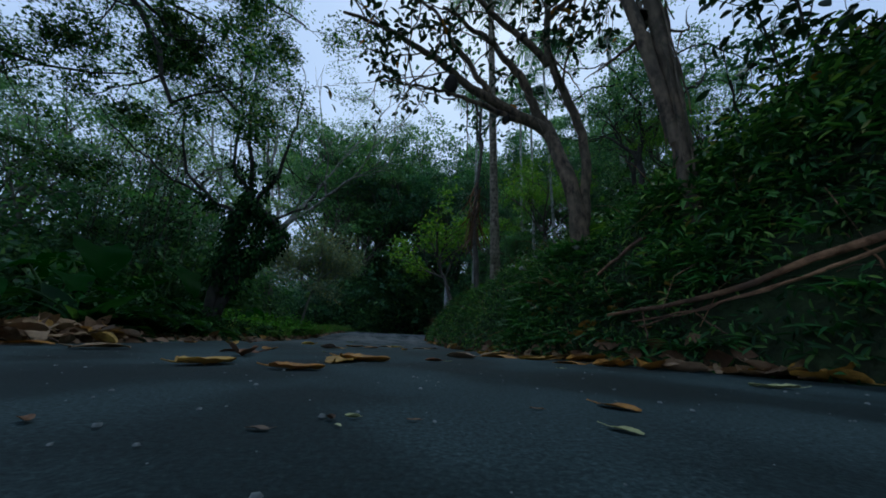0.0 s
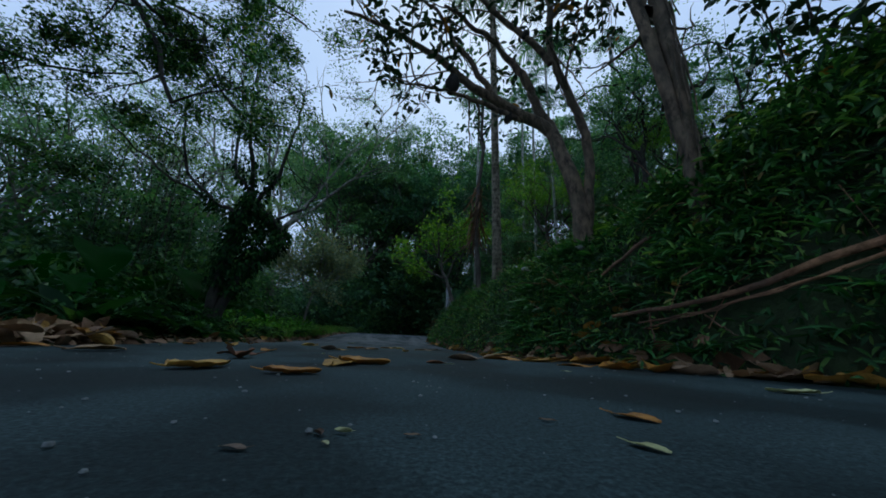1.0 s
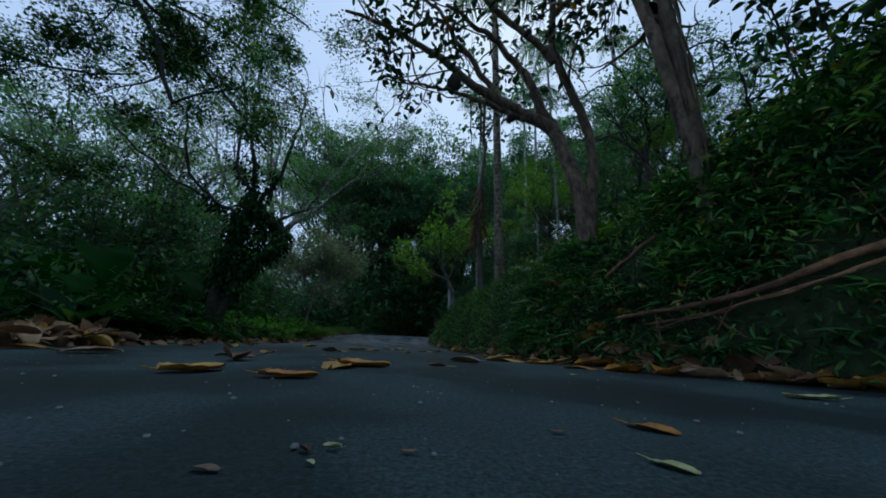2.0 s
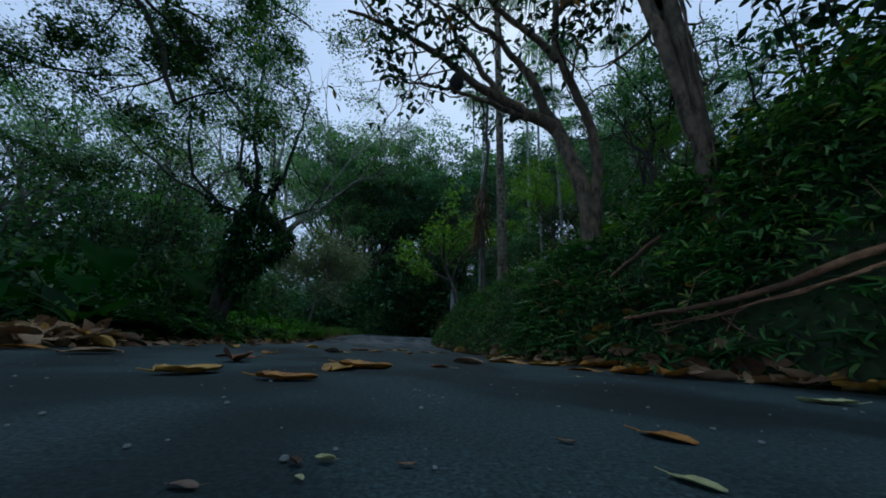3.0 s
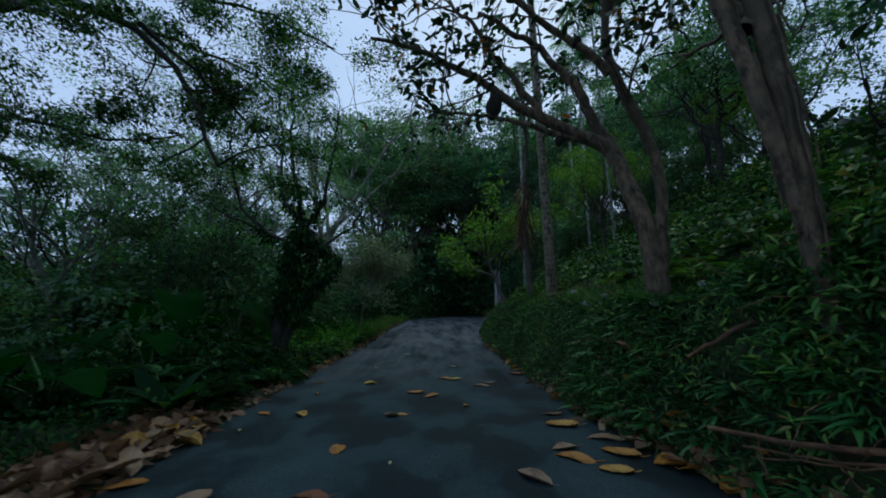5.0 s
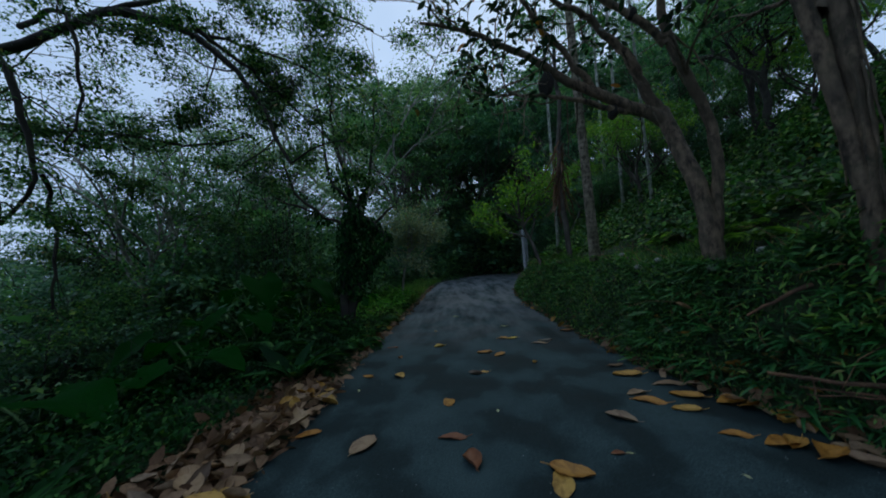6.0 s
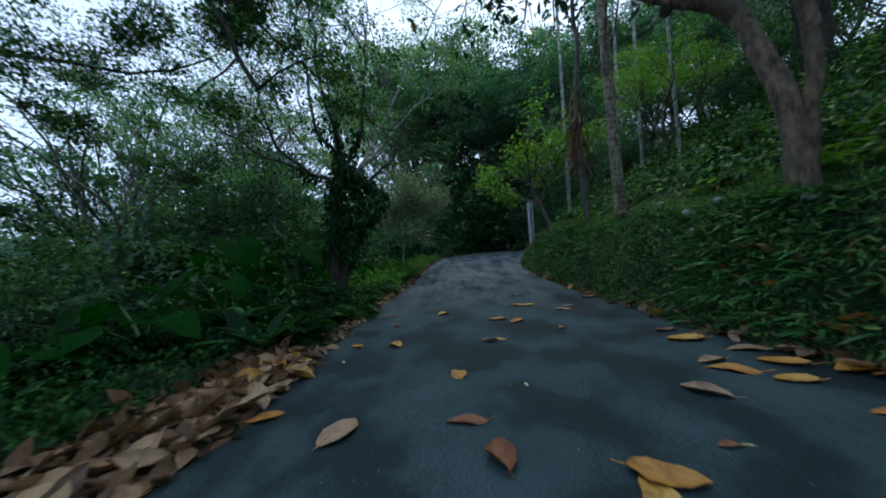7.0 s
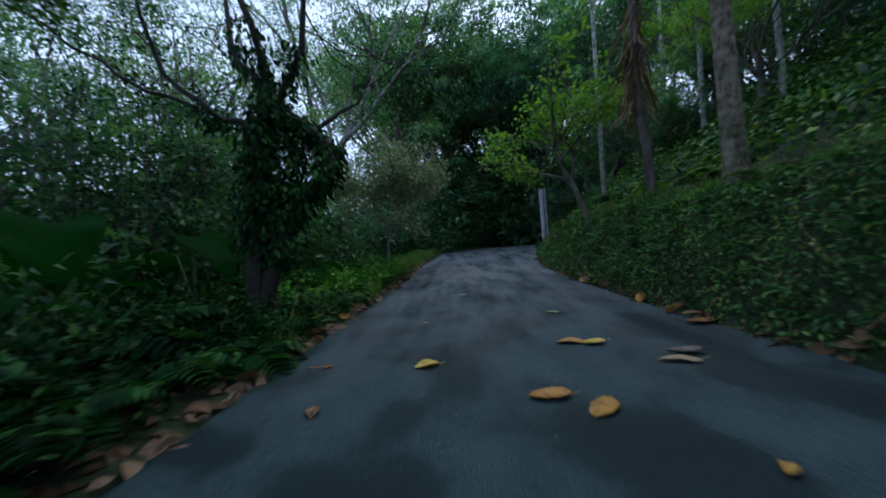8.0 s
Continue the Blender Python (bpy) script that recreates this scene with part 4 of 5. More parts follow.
def overhang_tree():
    """The near tree in the verge whose dark limbs droop into view."""
    rng = np.random.default_rng(56)
    x, y = -8.0, 4.2
    z = float(lie(x, y))
    tubes, tips, bare, boughs = [], [], [], []
    trunk = curve_path([(x, y, z - 0.4), (x + 0.1, y, z + 3.0), (x + 0.2, y, z + 5.5), (x + 0.3, y, z + 8.2)], 12, 0.03, rng)
    tubes.append(tube(trunk, np.linspace(0.17, 0.1, 12), 9, seed=2))
    limbs = [
        ([(-7.8, 4.3, 4.8), (-6.9, 4.65, 5.45), (-5.85, 4.65, 5.8), (-4.5, 4.65, 5.35), (-3.75, 4.65, 4.5), (-3.4, 4.65, 3.8), (-3.1, 4.65, 3.1)], 0.085),
        ([(-7.8, 4.2, 5.2), (-6.7, 3.9, 4.7), (-6.2, 3.8, 4.0), (-6.05, 3.8, 3.35), (-5.93, 3.8, 2.95), (-6.0, 3.8, 2.6), (-6.45, 3.8, 2.3)], 0.065),
        ([(-7.0, 4.4, 5.4), (-5.8, 4.0, 5.3), (-5.45, 3.8, 4.6), (-5.33, 3.8, 3.9), (-5.35, 3.8, 3.45), (-5.6, 3.8, 3.3)], 0.04),
        ([(-5.95, 3.85, 2.9), (-6.3, 4.2, 2.7), (-6.22, 4.2, 2.2), (-6.2, 4.2, 1.7), (-6.36, 4.2, 0.3)], 0.03),
    ] + [
        ([(-5.9, 4.65, 5.75), (-4.6, 5.0, 6.3), (-3.2, 5.3, 6.3), (-1.9, 5.5, 5.7)], 0.045),
        ([(-7.8, 4.3, 3.9), (-6.0, 4.9, 3.9), (-4.8, 5.0, 3.6), (-3.9, 5.0, 3.75)], 0.04),
        ([(-5.9, 4.65, 5.75), (-4.3, 5.0, 5.4), (-3.2, 5.2, 5.0), (-2.5, 5.4, 4.6)], 0.04),
        ([(-4.5, 4.65, 5.35), (-3.7, 5.2, 4.7), (-3.1, 5.5, 4.1), (-2.7, 5.6, 3.7)], 0.035),
        ([(-7.7, 4.2, 6.0), (-6.6, 4.8, 6.6), (-5.2, 5.0, 7.0), (-3.8, 5.2, 7.4)], 0.05),
    ]
    for pts, r in limbs:
        p = curve_path(pts, 16, 0.02, rng)
        boughs.append(tube(p, np.linspace(r, 0.3 * r, 16), 7))
        for k in range(11):
            grow(p[rng.integers(4, 16)], unit(rng.normal(size=3) + [0.1, 0, -0.1]), rng.uniform(0.6, 1.2), r * 0.2, 2, rng, tubes, tips if k % 3 else bare, 0.9, (2, 4), -0.05, 0.25, 0.6, 5)
    tips = np.array(tips)
    near = tips[:, 0] > -5.0
    keep = tips[rng.random(len(tips)) < np.where(near, 0.95, 0.6)]
    tree_thing("near verge tree with dark drooping limbs and fine twigs", tubes, [pad_cloud(keep, rng, 260, 190, 0.3, 0.062, TRI), leaf_cloud(keep[::3], 30, 0.15, 0.066, rng, TRI, squash=0.4)], BARK_DARK, LEAF_BANK, (x, y, z), limbs=boughs)


def curly_trees():
    """Two trees with winding limbs high on the hillside."""
    for seed, x, y in ((57, 6.3, 6.9), (58, 7.6, 8.6)):
        rng = np.random.default_rng(seed)
        z = float(lie(x, y))
        tubes, tips = [], []
        trunk = curve_path([(x, y, z - 0.3), (x - 0.2, y, z + 1.2), (x + 0.1, y, z + 2.2)], 9, 0.04, rng)
        tubes.append(tube(trunk, np.linspace(0.09, 0.06, 9), 8))
        for k in range(6):
            a = k * 1.05
            grow(trunk[-1 - k % 4], (math.cos(a) * 0.8, math.sin(a) * 0.6, 0.9), 2.3, 0.045, 2, rng, tubes, tips, 0.9, (3, 5), 0.1, 0.32, 0.66, 7)
        tree_thing("dark tree with winding limbs high on the hillside", tubes, [leaf_cloud(np.array(tips)[::3], 110, 0.2, 0.095, rng, TRI, squash=0.4)], BARK_DARK, LEAF_FOREST, (x, y, z))


def vine_curtain():
    """Grey-brown vines that hang in a curtain among the verge trees."""
    rng = np.random.default_rng(59)
    x, y = -5.0, 7.9
    z = float(lie(x, y))
    tubes, tips = [], []
    for k in range(26):
        top = np.array([x + rng.uniform(-0.9, 0.9), y + rng.uniform(-0.5, 0.7), rng.uniform(3.2, 4.8)])
        low = np.array([top[0] + rng.normal(0, 0.12), top[1] + rng.normal(0, 0.1), rng.uniform(z + 0.2, 1.6)])
        p = curve_path([top, (top + low) / 2 + rng.normal(0, 0.1, 3), low], 7, 0.02, rng)
        tubes.append(tube(p, np.linspace(0.008, 0.005, 7), 3))
        tips.extend(p[::2])
    t = thing("vine_curtain", "grey-brown vines hanging in a curtain among the trees", "vines", at=(x, y, z))
    v, f = joined(tubes)
    part_np("stem_tangle", v - np.array((x, y, z)), f, BARK_FOREST, t)
    v, f = leaf_cloud(tips, 22, 0.15, 0.06, rng, hang=0.6)
    part_np("foliage", v - np.array((x, y, z)), f, LEAF_VERGE, t)


def hanging_pod(x, y, z, length, seed):
    """A dark dry pod that hangs from a limb by its stalk."""
    rng = np.random.default_rng(seed)
    s = np.linspace(0, 1, 12)
    p = np.stack([0.02 * np.sin(5 * s), 0.015 * np.cos(4 * s), -length * s], 1)
    r = 0.012 + 0.075 * length / 0.4 * np.sin(np.pi * np.clip((s - 0.18) / 0.82, 0, 1)) ** 0.7
    t = thing("hanging_pod", "dark dry pod hanging from a limb of the forked tree", "pod", "pods on the forked tree", at=(x, y, z))
    v, f = gnarled(p, r, 12, seed, 0.12)
    part_np("husk", v, f, BARK_DARK, t, smooth=True)


for x, y, z, length, seed in ((0.67, 4.25, 4.08, 0.5, 3), (1.57, 3.67, 4.4, 0.22, 4), (1.51, 4.2, 3.48, 0.28, 5)):
    hanging_pod(x, y, z, length, seed)
vine_curtain()
brown_draped_tree()
small_green_tree()
ivied_tree()
grey_tree()
twiggy_bush()
overhang_tree()
curly_trees()

# ---- undergrowth ----


def stuff(name, pieces, mat, label, category):
    v, f = joined(pieces)
    return tagged(new(name, mesh_np(name, v, f, mat)), label, category, kind="stuff")


def bank_points(n, rng, y0, y1, d0, d1, power=1.0):
    y = rng.uniform(y0, y1, n)
    d = d0 + (d1 - d0) * rng.random(n) ** power
    x = edge_right(y) + d
    return np.stack([x, y, lie(x, y)], 1), lie_normal(x, y)


def verge_points(n, rng, y0, y1, e0, e1, power=1.0):
    y = rng.uniform(y0, y1, n)
    drift = np.interp(y, [0, 1, 3, 4.2, 5], [0.3, 0.6, 0.5, 0.1, 0.0]) * (e0 > 0)
    x = edge_left(y) - e0 - drift - (e1 - e0) * rng.random(n) ** power
    return np.stack([x, y, lie(x, y)], 1), lie_normal(x, y)


def ground_leaves(at, nrm, rng, size, lift, shape, droop=0.4):
    n = len(at)
    at = at + nrm * (lift * rng.random((n, 1))) + rng.normal(0, 0.02, (n, 3))
    along = rng.normal(0, 0.6, (n, 3)) + nrm * 0.35 + [0, 0, -droop]
    return scatter(shape, at, along, nrm + rng.normal(0, 0.45, (n, 3)) + [0, 0, 0.4], size * rng.uniform(0.6, 1.35, n))


def rosettes(at, nrm, rng, per, size, shape=LANCE, rise=0.9):
    n = len(at) * per
    a = rng.uniform(0, 2 * np.pi, n)
    out = np.stack([np.cos(a), np.sin(a), 0 * a], 1)
    along = out + np.array([0, 0, 1.0]) * rise * rng.uniform(0.3, 1.3, (n, 1)) + 0.4 * np.repeat(nrm, per, 0)
    return scatter(shape, np.repeat(at, per, 0) + out * 0.02, along, np.tile([0, 0, 1.0], (n, 1)) + 0.2 * rng.normal(size=(n, 3)), np.repeat(size * rng.uniform(0.6, 1.25, len(at)), per) * rng.uniform(0.7, 1.2, n))


def shrubs(at, rng, height, per, size, shape=FOLD):
    """Loose leafy shrubs: leaves spread through a low dome over each place."""
    n = len(at) * per
    d = random_dirs(n, rng)
    d[:, 2] = np.abs(d[:, 2])
    h = np.repeat(height * rng.uniform(0.6, 1.3, len(at)), per)
    r = rng.random(n) ** 0.4
    q = np.repeat(at, per, 0) + d * (h * r)[:, None] * [0.75, 0.75, 1.0] + rng.normal(0, 0.03, (n, 3))
    along = d * [1, 1, 0.3] + rng.normal(0, 0.5, (n, 3)) + [0, 0, -0.2]
    return scatter(shape, q, along, d + [0, 0, 0.9] + rng.normal(0, 0.3, (n, 3)), size * rng.uniform(0.6, 1.3, n))


def fern_leaves(at, rng, per=9, length=0.6):
    """Fern crowns: arching fronds set with narrow leaflets."""
    pieces = []
    for p in at:
        L = length * rng.uniform(0.7, 1.25)
        for k in range(per):
            a = k * 6.283 / per + rng.uniform(-0.3, 0.3)
            out = np.array([math.cos(a), math.sin(a), 0])
            s = np.linspace(0.12, 1, 15)
            e = rng.uniform(0.6, 1.1)
            q = p + L * (s[:, None] * out * 0.8 + (e * s - 0.85 * s**2)[:, None] * np.array([0, 0, 1.0]))
            side = np.cross(out, [0, 0, 1.0])
            w = L * 0.3 * np.sin(np.pi * np.clip(0.12 + 0.86 * s, 0, 1)) ** 0.8
            for sg in (-1, 1):
                along = np.tile(sg * side + 0.45 * out + [0, 0, -0.15], (15, 1))
                pieces.append(scatter((SMALL[0] * [0.5, 1, 1], SMALL[1]), q, along, np.tile([0, 0, 1.0], (15, 1)), w))
    return joined(pieces)


BRANCH = [(1.72, 2.568, 0.345), (1.823, 2.253, 0.375), (2.009, 1.911, 0.428), (2.225, 1.49, 0.61), (2.411, 1.079, 0.72)]

STICK = [(1.88, 2.92, 0.76), (1.98, 2.76, 0.9), (2.12, 2.56, 1.05)]


def clear_of_branch(p, n, room=0.06):
    """Leaves room round the fallen branch and the broken stick."""
    line = np.r_[curve_path(BRANCH, 40), curve_path(STICK, 14)]
    gap = np.min([np.linalg.norm((p - q - [0, 0, dz]) * [0.7, 1, 1], axis=1) for q in line for dz in (0.0, -0.06)], axis=0)
    return p[gap > room], n[gap > room]


def build_bank():
    rng = np.random.default_rng(61)
    sets = [(13000, -1.5, 4, -0.03, 0.5, 0.052, 0.08, NARROW), (15000, 3.4, 9.5, -0.03, 0.55, 0.044, 0.07, FOLD), (4000, -1.5, 2.7, 0.35, 1.5, 0.075, 0.16, NARROW), (6000, 9, 20, 0.0, 1.0, 0.07, 0.1, FOLD)]
    pieces = []
    for m, y0, y1, d0, d1, size, lift, shape in sets:
        p, n = bank_points(m, rng, y0, y1, d0, d1)
        p, n = clear_of_branch(p, n)
        pieces.append(ground_leaves(p, n, rng, size, lift, shape))
    p, n = bank_points(9000, rng, 3.5, 16, 0.0, 1.0)
    along = rng.normal(0, 0.5, (len(p), 3)) + [0, 0, 0.7] + 0.6 * n
    stuff("bank_grass", [scatter((BLADE[0] * [1.5, 1, 1.6], BLADE[1]), p, along, random_dirs(len(p), rng), rng.uniform(0.08, 0.2, len(p)))], LEAF_FERN, "fine grass growing through the creeper on the bank", "grass")
    stuff("bank_creeper", pieces, LEAF_BANK, "dense dark green creeper covering the roadside bank", "creeper")
    p, n = bank_points(30000, rng, -1, 22, 1.5, 8.0, 1.2)
    p2, n2 = bank_points(9000, rng, 2.6, 14, 0.35, 1.6)
    stuff("hillside_herbs", [ground_leaves(p, n, rng, 0.1, 0.35, SMALL, 0.2), ground_leaves(p2, n2, rng, 0.035, 0.04, SMALL, 0.1)], LEAF_BANK, "leafy herbs covering the hillside floor", "herbs")
    p, n = bank_points(330, rng, -1, 4.5, 0.0, 0.5, 0.9)
    p, n = clear_of_branch(p, n, 0.13)
    p2, n2 = bank_points(300, rng, 3.5, 14, 0.02, 0.6)
    p3, n3 = bank_points(130, rng, 1.7, 4.6, 0.0, 0.3)
    p3, n3 = clear_of_branch(p3, n3, 0.15)
    stuff("lance_leaf_plants", [rosettes(p3, n3, rng, 12, 0.17, LANCE, 0.6), rosettes(p, n, rng, 11, 0.18), rosettes(p2, n2, rng, 10, 0.16)], LEAF_LANCE, "arching lance-leaved plants along the foot of the bank", "plants")
    p, n = bank_points(80, rng, -1.5, 2.0, 0.45, 2.4)
    p4, n4 = bank_points(44, rng, 0.3, 2.5, 0.12, 0.42)
    p4, n4 = clear_of_branch(p4, n4, 0.24)
    p2, n2 = bank_points(300, rng, 2.6, 24, 1.9, 8)
    stuff("bank_shrubs", [shrubs(p, rng, 0.45, 190, 0.075, NARROW), shrubs(p4, rng, 0.26, 150, 0.07, NARROW), shrubs(p2, rng, 0.75, 150, 0.095, SMALL)], LEAF_BANK, "broad-leaved shrubs along the top of the bank", "shrubs")
    p, n = bank_points(60, rng, 1, 16, 0.9, 4.0)
    v, f = fern_leaves(p, rng)
    stuff("bank_ferns", [(v, f)], LEAF_FERN, "green ferns among the plants on the bank", "ferns")
    p, n = bank_points(900, rng, -1, 14, 0.0, 1.0)
    w = unit(rng.normal(size=(len(p), 3)) + [0, 0, -0.3] + 0.3 * n)
    tubes = [tube(np.array([a + 0.05 * m, a + 0.1 * m + 0.5 * L * b, a + L * b + [0, 0, -0.05]]), [0.004, 0.003, 0.002], 4) for a, b, m, L in zip(p[:260], w, n, rng.uniform(0.15, 0.6, 260))]
    stuff("dry_twigs", tubes, WOOD_LOG, "dry brown twigs and stalks among the bank plants", "twigs")


def clear_of_ears(p):
    """Leaves room round the low elephant-ear leaves near the lane."""
    away = [np.hypot(p[:, 0] - x, p[:, 1] - y) for x, y in ((-3.6, 3.8), (-4.25, 2.65), (-3.1, 3.3), (-3.6, 2.2))]
    return p[np.min(away, axis=0) > 0.62]


def build_verge():
    rng = np.random.default_rng(62)
    p, n = verge_points(14000, rng, 6.5, 21, 0.12, 1.6)
    along = rng.normal(0, 0.45, (len(p), 3)) + [0, 0, 1]
    stuff("verge_grass", [scatter(BLADE, p, along, random_dirs(len(p), rng), rng.uniform(0.12, 0.34, len(p)))], LEAF_GRASS, "short green grass along the edge of the lane", "grass")
    p, n = verge_points(17000, rng, -1, 8.5, 0.15, 3.2)
    q, m = verge_points(5000, rng, 8, 20, 1.1, 4.5)
    p0, n0 = verge_points(6000, np.random.default_rng(68), -0.6, 3.2, 0.1, 1.7)
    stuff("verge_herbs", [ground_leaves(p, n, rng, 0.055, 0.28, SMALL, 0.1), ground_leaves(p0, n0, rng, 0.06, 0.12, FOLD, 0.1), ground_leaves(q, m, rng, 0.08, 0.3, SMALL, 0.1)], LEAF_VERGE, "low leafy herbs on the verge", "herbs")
    p, n = verge_points(150, rng, -1, 8, 0.5, 3.2)
    p = clear_of_ears(p)
    p2, n2 = verge_points(170, rng, 6.5, 22, 1.5, 5)
    p3, n3 = verge_points(100, rng, -2, 20, 4.2, 9)
    p4, n4 = verge_points(140, rng, 6, 24, 4.6, 10)
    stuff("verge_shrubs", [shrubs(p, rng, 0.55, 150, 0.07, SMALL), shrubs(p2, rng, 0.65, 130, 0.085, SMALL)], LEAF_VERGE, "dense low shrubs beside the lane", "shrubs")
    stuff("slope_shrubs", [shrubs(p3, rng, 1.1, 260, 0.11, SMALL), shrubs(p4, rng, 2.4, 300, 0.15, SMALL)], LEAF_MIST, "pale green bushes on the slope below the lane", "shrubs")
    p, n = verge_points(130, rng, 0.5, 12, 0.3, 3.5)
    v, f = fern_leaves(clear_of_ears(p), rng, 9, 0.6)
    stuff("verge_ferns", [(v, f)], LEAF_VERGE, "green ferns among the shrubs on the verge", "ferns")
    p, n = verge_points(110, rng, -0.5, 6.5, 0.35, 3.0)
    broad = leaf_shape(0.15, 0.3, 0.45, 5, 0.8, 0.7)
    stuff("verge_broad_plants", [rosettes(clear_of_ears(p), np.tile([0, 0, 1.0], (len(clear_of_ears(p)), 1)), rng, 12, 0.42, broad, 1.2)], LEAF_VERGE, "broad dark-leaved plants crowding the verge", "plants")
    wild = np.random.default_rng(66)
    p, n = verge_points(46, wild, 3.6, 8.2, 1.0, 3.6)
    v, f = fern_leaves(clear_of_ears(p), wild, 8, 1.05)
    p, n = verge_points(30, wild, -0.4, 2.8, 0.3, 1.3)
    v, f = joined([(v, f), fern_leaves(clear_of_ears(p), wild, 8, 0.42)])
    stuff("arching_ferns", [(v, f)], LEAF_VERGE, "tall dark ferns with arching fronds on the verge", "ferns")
    p, n = verge_points(60, rng, 7.6, 14, 0.55, 2.3)
    stuff("verge_bright_herbs", [shrubs(p, rng, 0.5, 170, 0.09, FOLD)], LEAF_HERB, "lush bright green herbs between the lane and the trees", "herbs")
    p, n = verge_points(190, rng, 6.3, 15, 0.25, 1.7)
    stuff("verge_rosettes", [rosettes(p, n, rng, 11, 0.28, leaf_shape(0.13, 0.3, 0.5, 4))], LEAF_GRASS, "bright broad-leaved herbs near the far verge", "herbs")


def build_thicket():
    rng = np.random.default_rng(63)
    x, y = rng.uniform(-12, 13, 700), rng.uniform(21, 40, 700)
    keep = (x < edge_left(y) - 0.8) | (x > edge_right(y) + 0.8)
    at = np.stack([x, y, lie(x, y)], 1)[keep]
    x, y = rng.uniform(-10, 12, 150), rng.uniform(22.5, 31, 150)
    keep = (x < edge_left(y) - 2.2) | (x > edge_right(y) + 1.8)
    tall = np.stack([x, y, lie(x, y)], 1)[keep & (x > -5)]
    rear = np.stack([np.linspace(-4.5, 11, 16), 28 + 7 * rng.random(16), np.zeros(16)], 1)
    rear[:, 2] = lie(rear[:, 0], rear[:, 1])
    stuff("thicket", [shrubs(rear, rng, 8.5, 2200, 0.46, TRI), shrubs(at, rng, 2.4, 190, 0.2, TRI), shrubs(tall, rng, 5.2, 700, 0.22, TRI)], LEAF_FOREST, "dark dense thicket beyond the bend", "thicket")


def build_valley_woods():
    rng = np.random.default_rng(64)
    a, r = rng.uniform(0.05, 1.75, 110), rng.uniform(17, 38, 110)
    x, y = -r * np.sin(a), 2 + r * np.cos(a)
    keep = x < -6.5 - 0.1 * y
    at = np.stack([x, y, lie(x, y)], 1)[keep]
    rise = 3.6 + r[keep] * (0.02 + 0.13 * np.cos(a[keep]) ** 2)
    pieces = [shrubs(q[None], rng, h, 1300, 0.36, TRI) for q, h in zip(at, rise)]
    stuff("valley_woods", pieces, LEAF_MIST, "misty green treetops of the woods across the valley", "woods")


def build_understorey():
    rng = np.random.default_rng(65)
    x = -5.8 - 9 * rng.random(110) ** 1.5
    y = 2.4 + 0.9 * np.abs(x) + rng.uniform(0, 9, 110)
    at = np.stack([x, y, lie(x, y)], 1)
    h = 2.9 + 0.24 * (np.abs(x) - 3) + rng.uniform(0, 1.3, 110)
    a, r = rng.uniform(0.6, 0.86, 42), rng.uniform(10.2, 15, 42)
    low = np.stack([-0.9 - r * np.sin(a), r * np.cos(a), np.zeros(42)], 1)
    low[:, 2] = lie(low[:, 0], low[:, 1])
    at, h = np.r_[at, low], np.r_[h, 2.9 + rng.uniform(0, 1.3, 42) + 0.1 * (r - 10)]
    pieces = []
    for q, k in zip(at, h):
        d = random_dirs(34, rng) * [0.62, 0.62, 1.0]
        d[:, 2] = np.abs(d[:, 2])
        pieces.append(pad_cloud(q + d * k * rng.random((34, 1)) ** 0.45, rng, 34, 75, 0.2 * k ** 0.8, 0.15, TRI))
    stuff("understorey", pieces, LEAF_FOREST, "dense understorey of bushes below the trees", "bushes")


build_valley_woods()
build_understorey()
build_bank()
build_verge()
build_thicket()


def ear_leaf(size, seed):
    """A large heart-shaped leaf blade with lobes, ribs and a wavy rim."""
    t = np.linspace(0, 1, 17)
    half = 0.42 * np.sin(np.pi * (0.16 + 0.84 * t) ** 0.8) ** 0.8
    half[-1] = 0.005
    cols = np.linspace(-1, 1, 11)
    y = (t[:, None] - 0.25 * np.abs(cols)[None] ** 1.5 * (1 - t[:, None])) * np.ones(11)
    x = half[:, None] * cols * (1 + 0.03 * np.sin(14 * t + seed)[:, None])
    ribs = 0.01 * np.cos(2 * np.pi * (6 * y - 2.4 * np.abs(cols)))
    z = 0.12 * np.abs(cols)[None] ** 1.2 * half[:, None] * 2 - 0.4 * (y - 0.2) ** 2 + 0.03 * np.sin(11 * y + seed + 2 * cols) * np.abs(cols) + ribs
    v = size * np.stack([x, y, z], -1).reshape(-1, 3)
    i, j = np.meshgrid(np.arange(16), np.arange(10), indexing="ij")
    f = np.stack([i * 11 + j, i * 11 + j + 1, (i + 1) * 11 + j + 1, (i + 1) * 11 + j], -1).reshape(-1, 4)
    return v, f


def elephant_ear(x, y, stalks, group="elephant ears on the verge"):
    """stalks: (dx, dy, height, leaf size, heading in degrees, tilt)."""
    z = float(lie(x, y))
    t = thing("elephant_ear_plant", "elephant-ear plant with huge dark green leaves among undergrowth", "plant", group, at=(x, y, z))
    for k, (dx, dy, h, size, head, tilt) in enumerate(stalks):
        p = curve_path([(0, 0, -0.1), (dx * 0.3, dy * 0.3, h * 0.6), (dx, dy, h)], 8)
        v, f = tube(p, np.linspace(0.022, 0.012, 8), 6)
        stalk = part_np("stalk", v, f, STEM_GREEN, t, smooth=True)
        v, f = ear_leaf(size, k)
        m = np.array(Matrix.Translation((dx, dy, h)) @ Matrix.Rotation(radians(head), 4, "Z") @ Matrix.Rotation(radians(tilt), 4, "X"))
        part_np("leaf_blade", v @ m[:3, :3].T + m[:3, 3], f, LEAF_EAR, stalk, smooth=True)
    return t


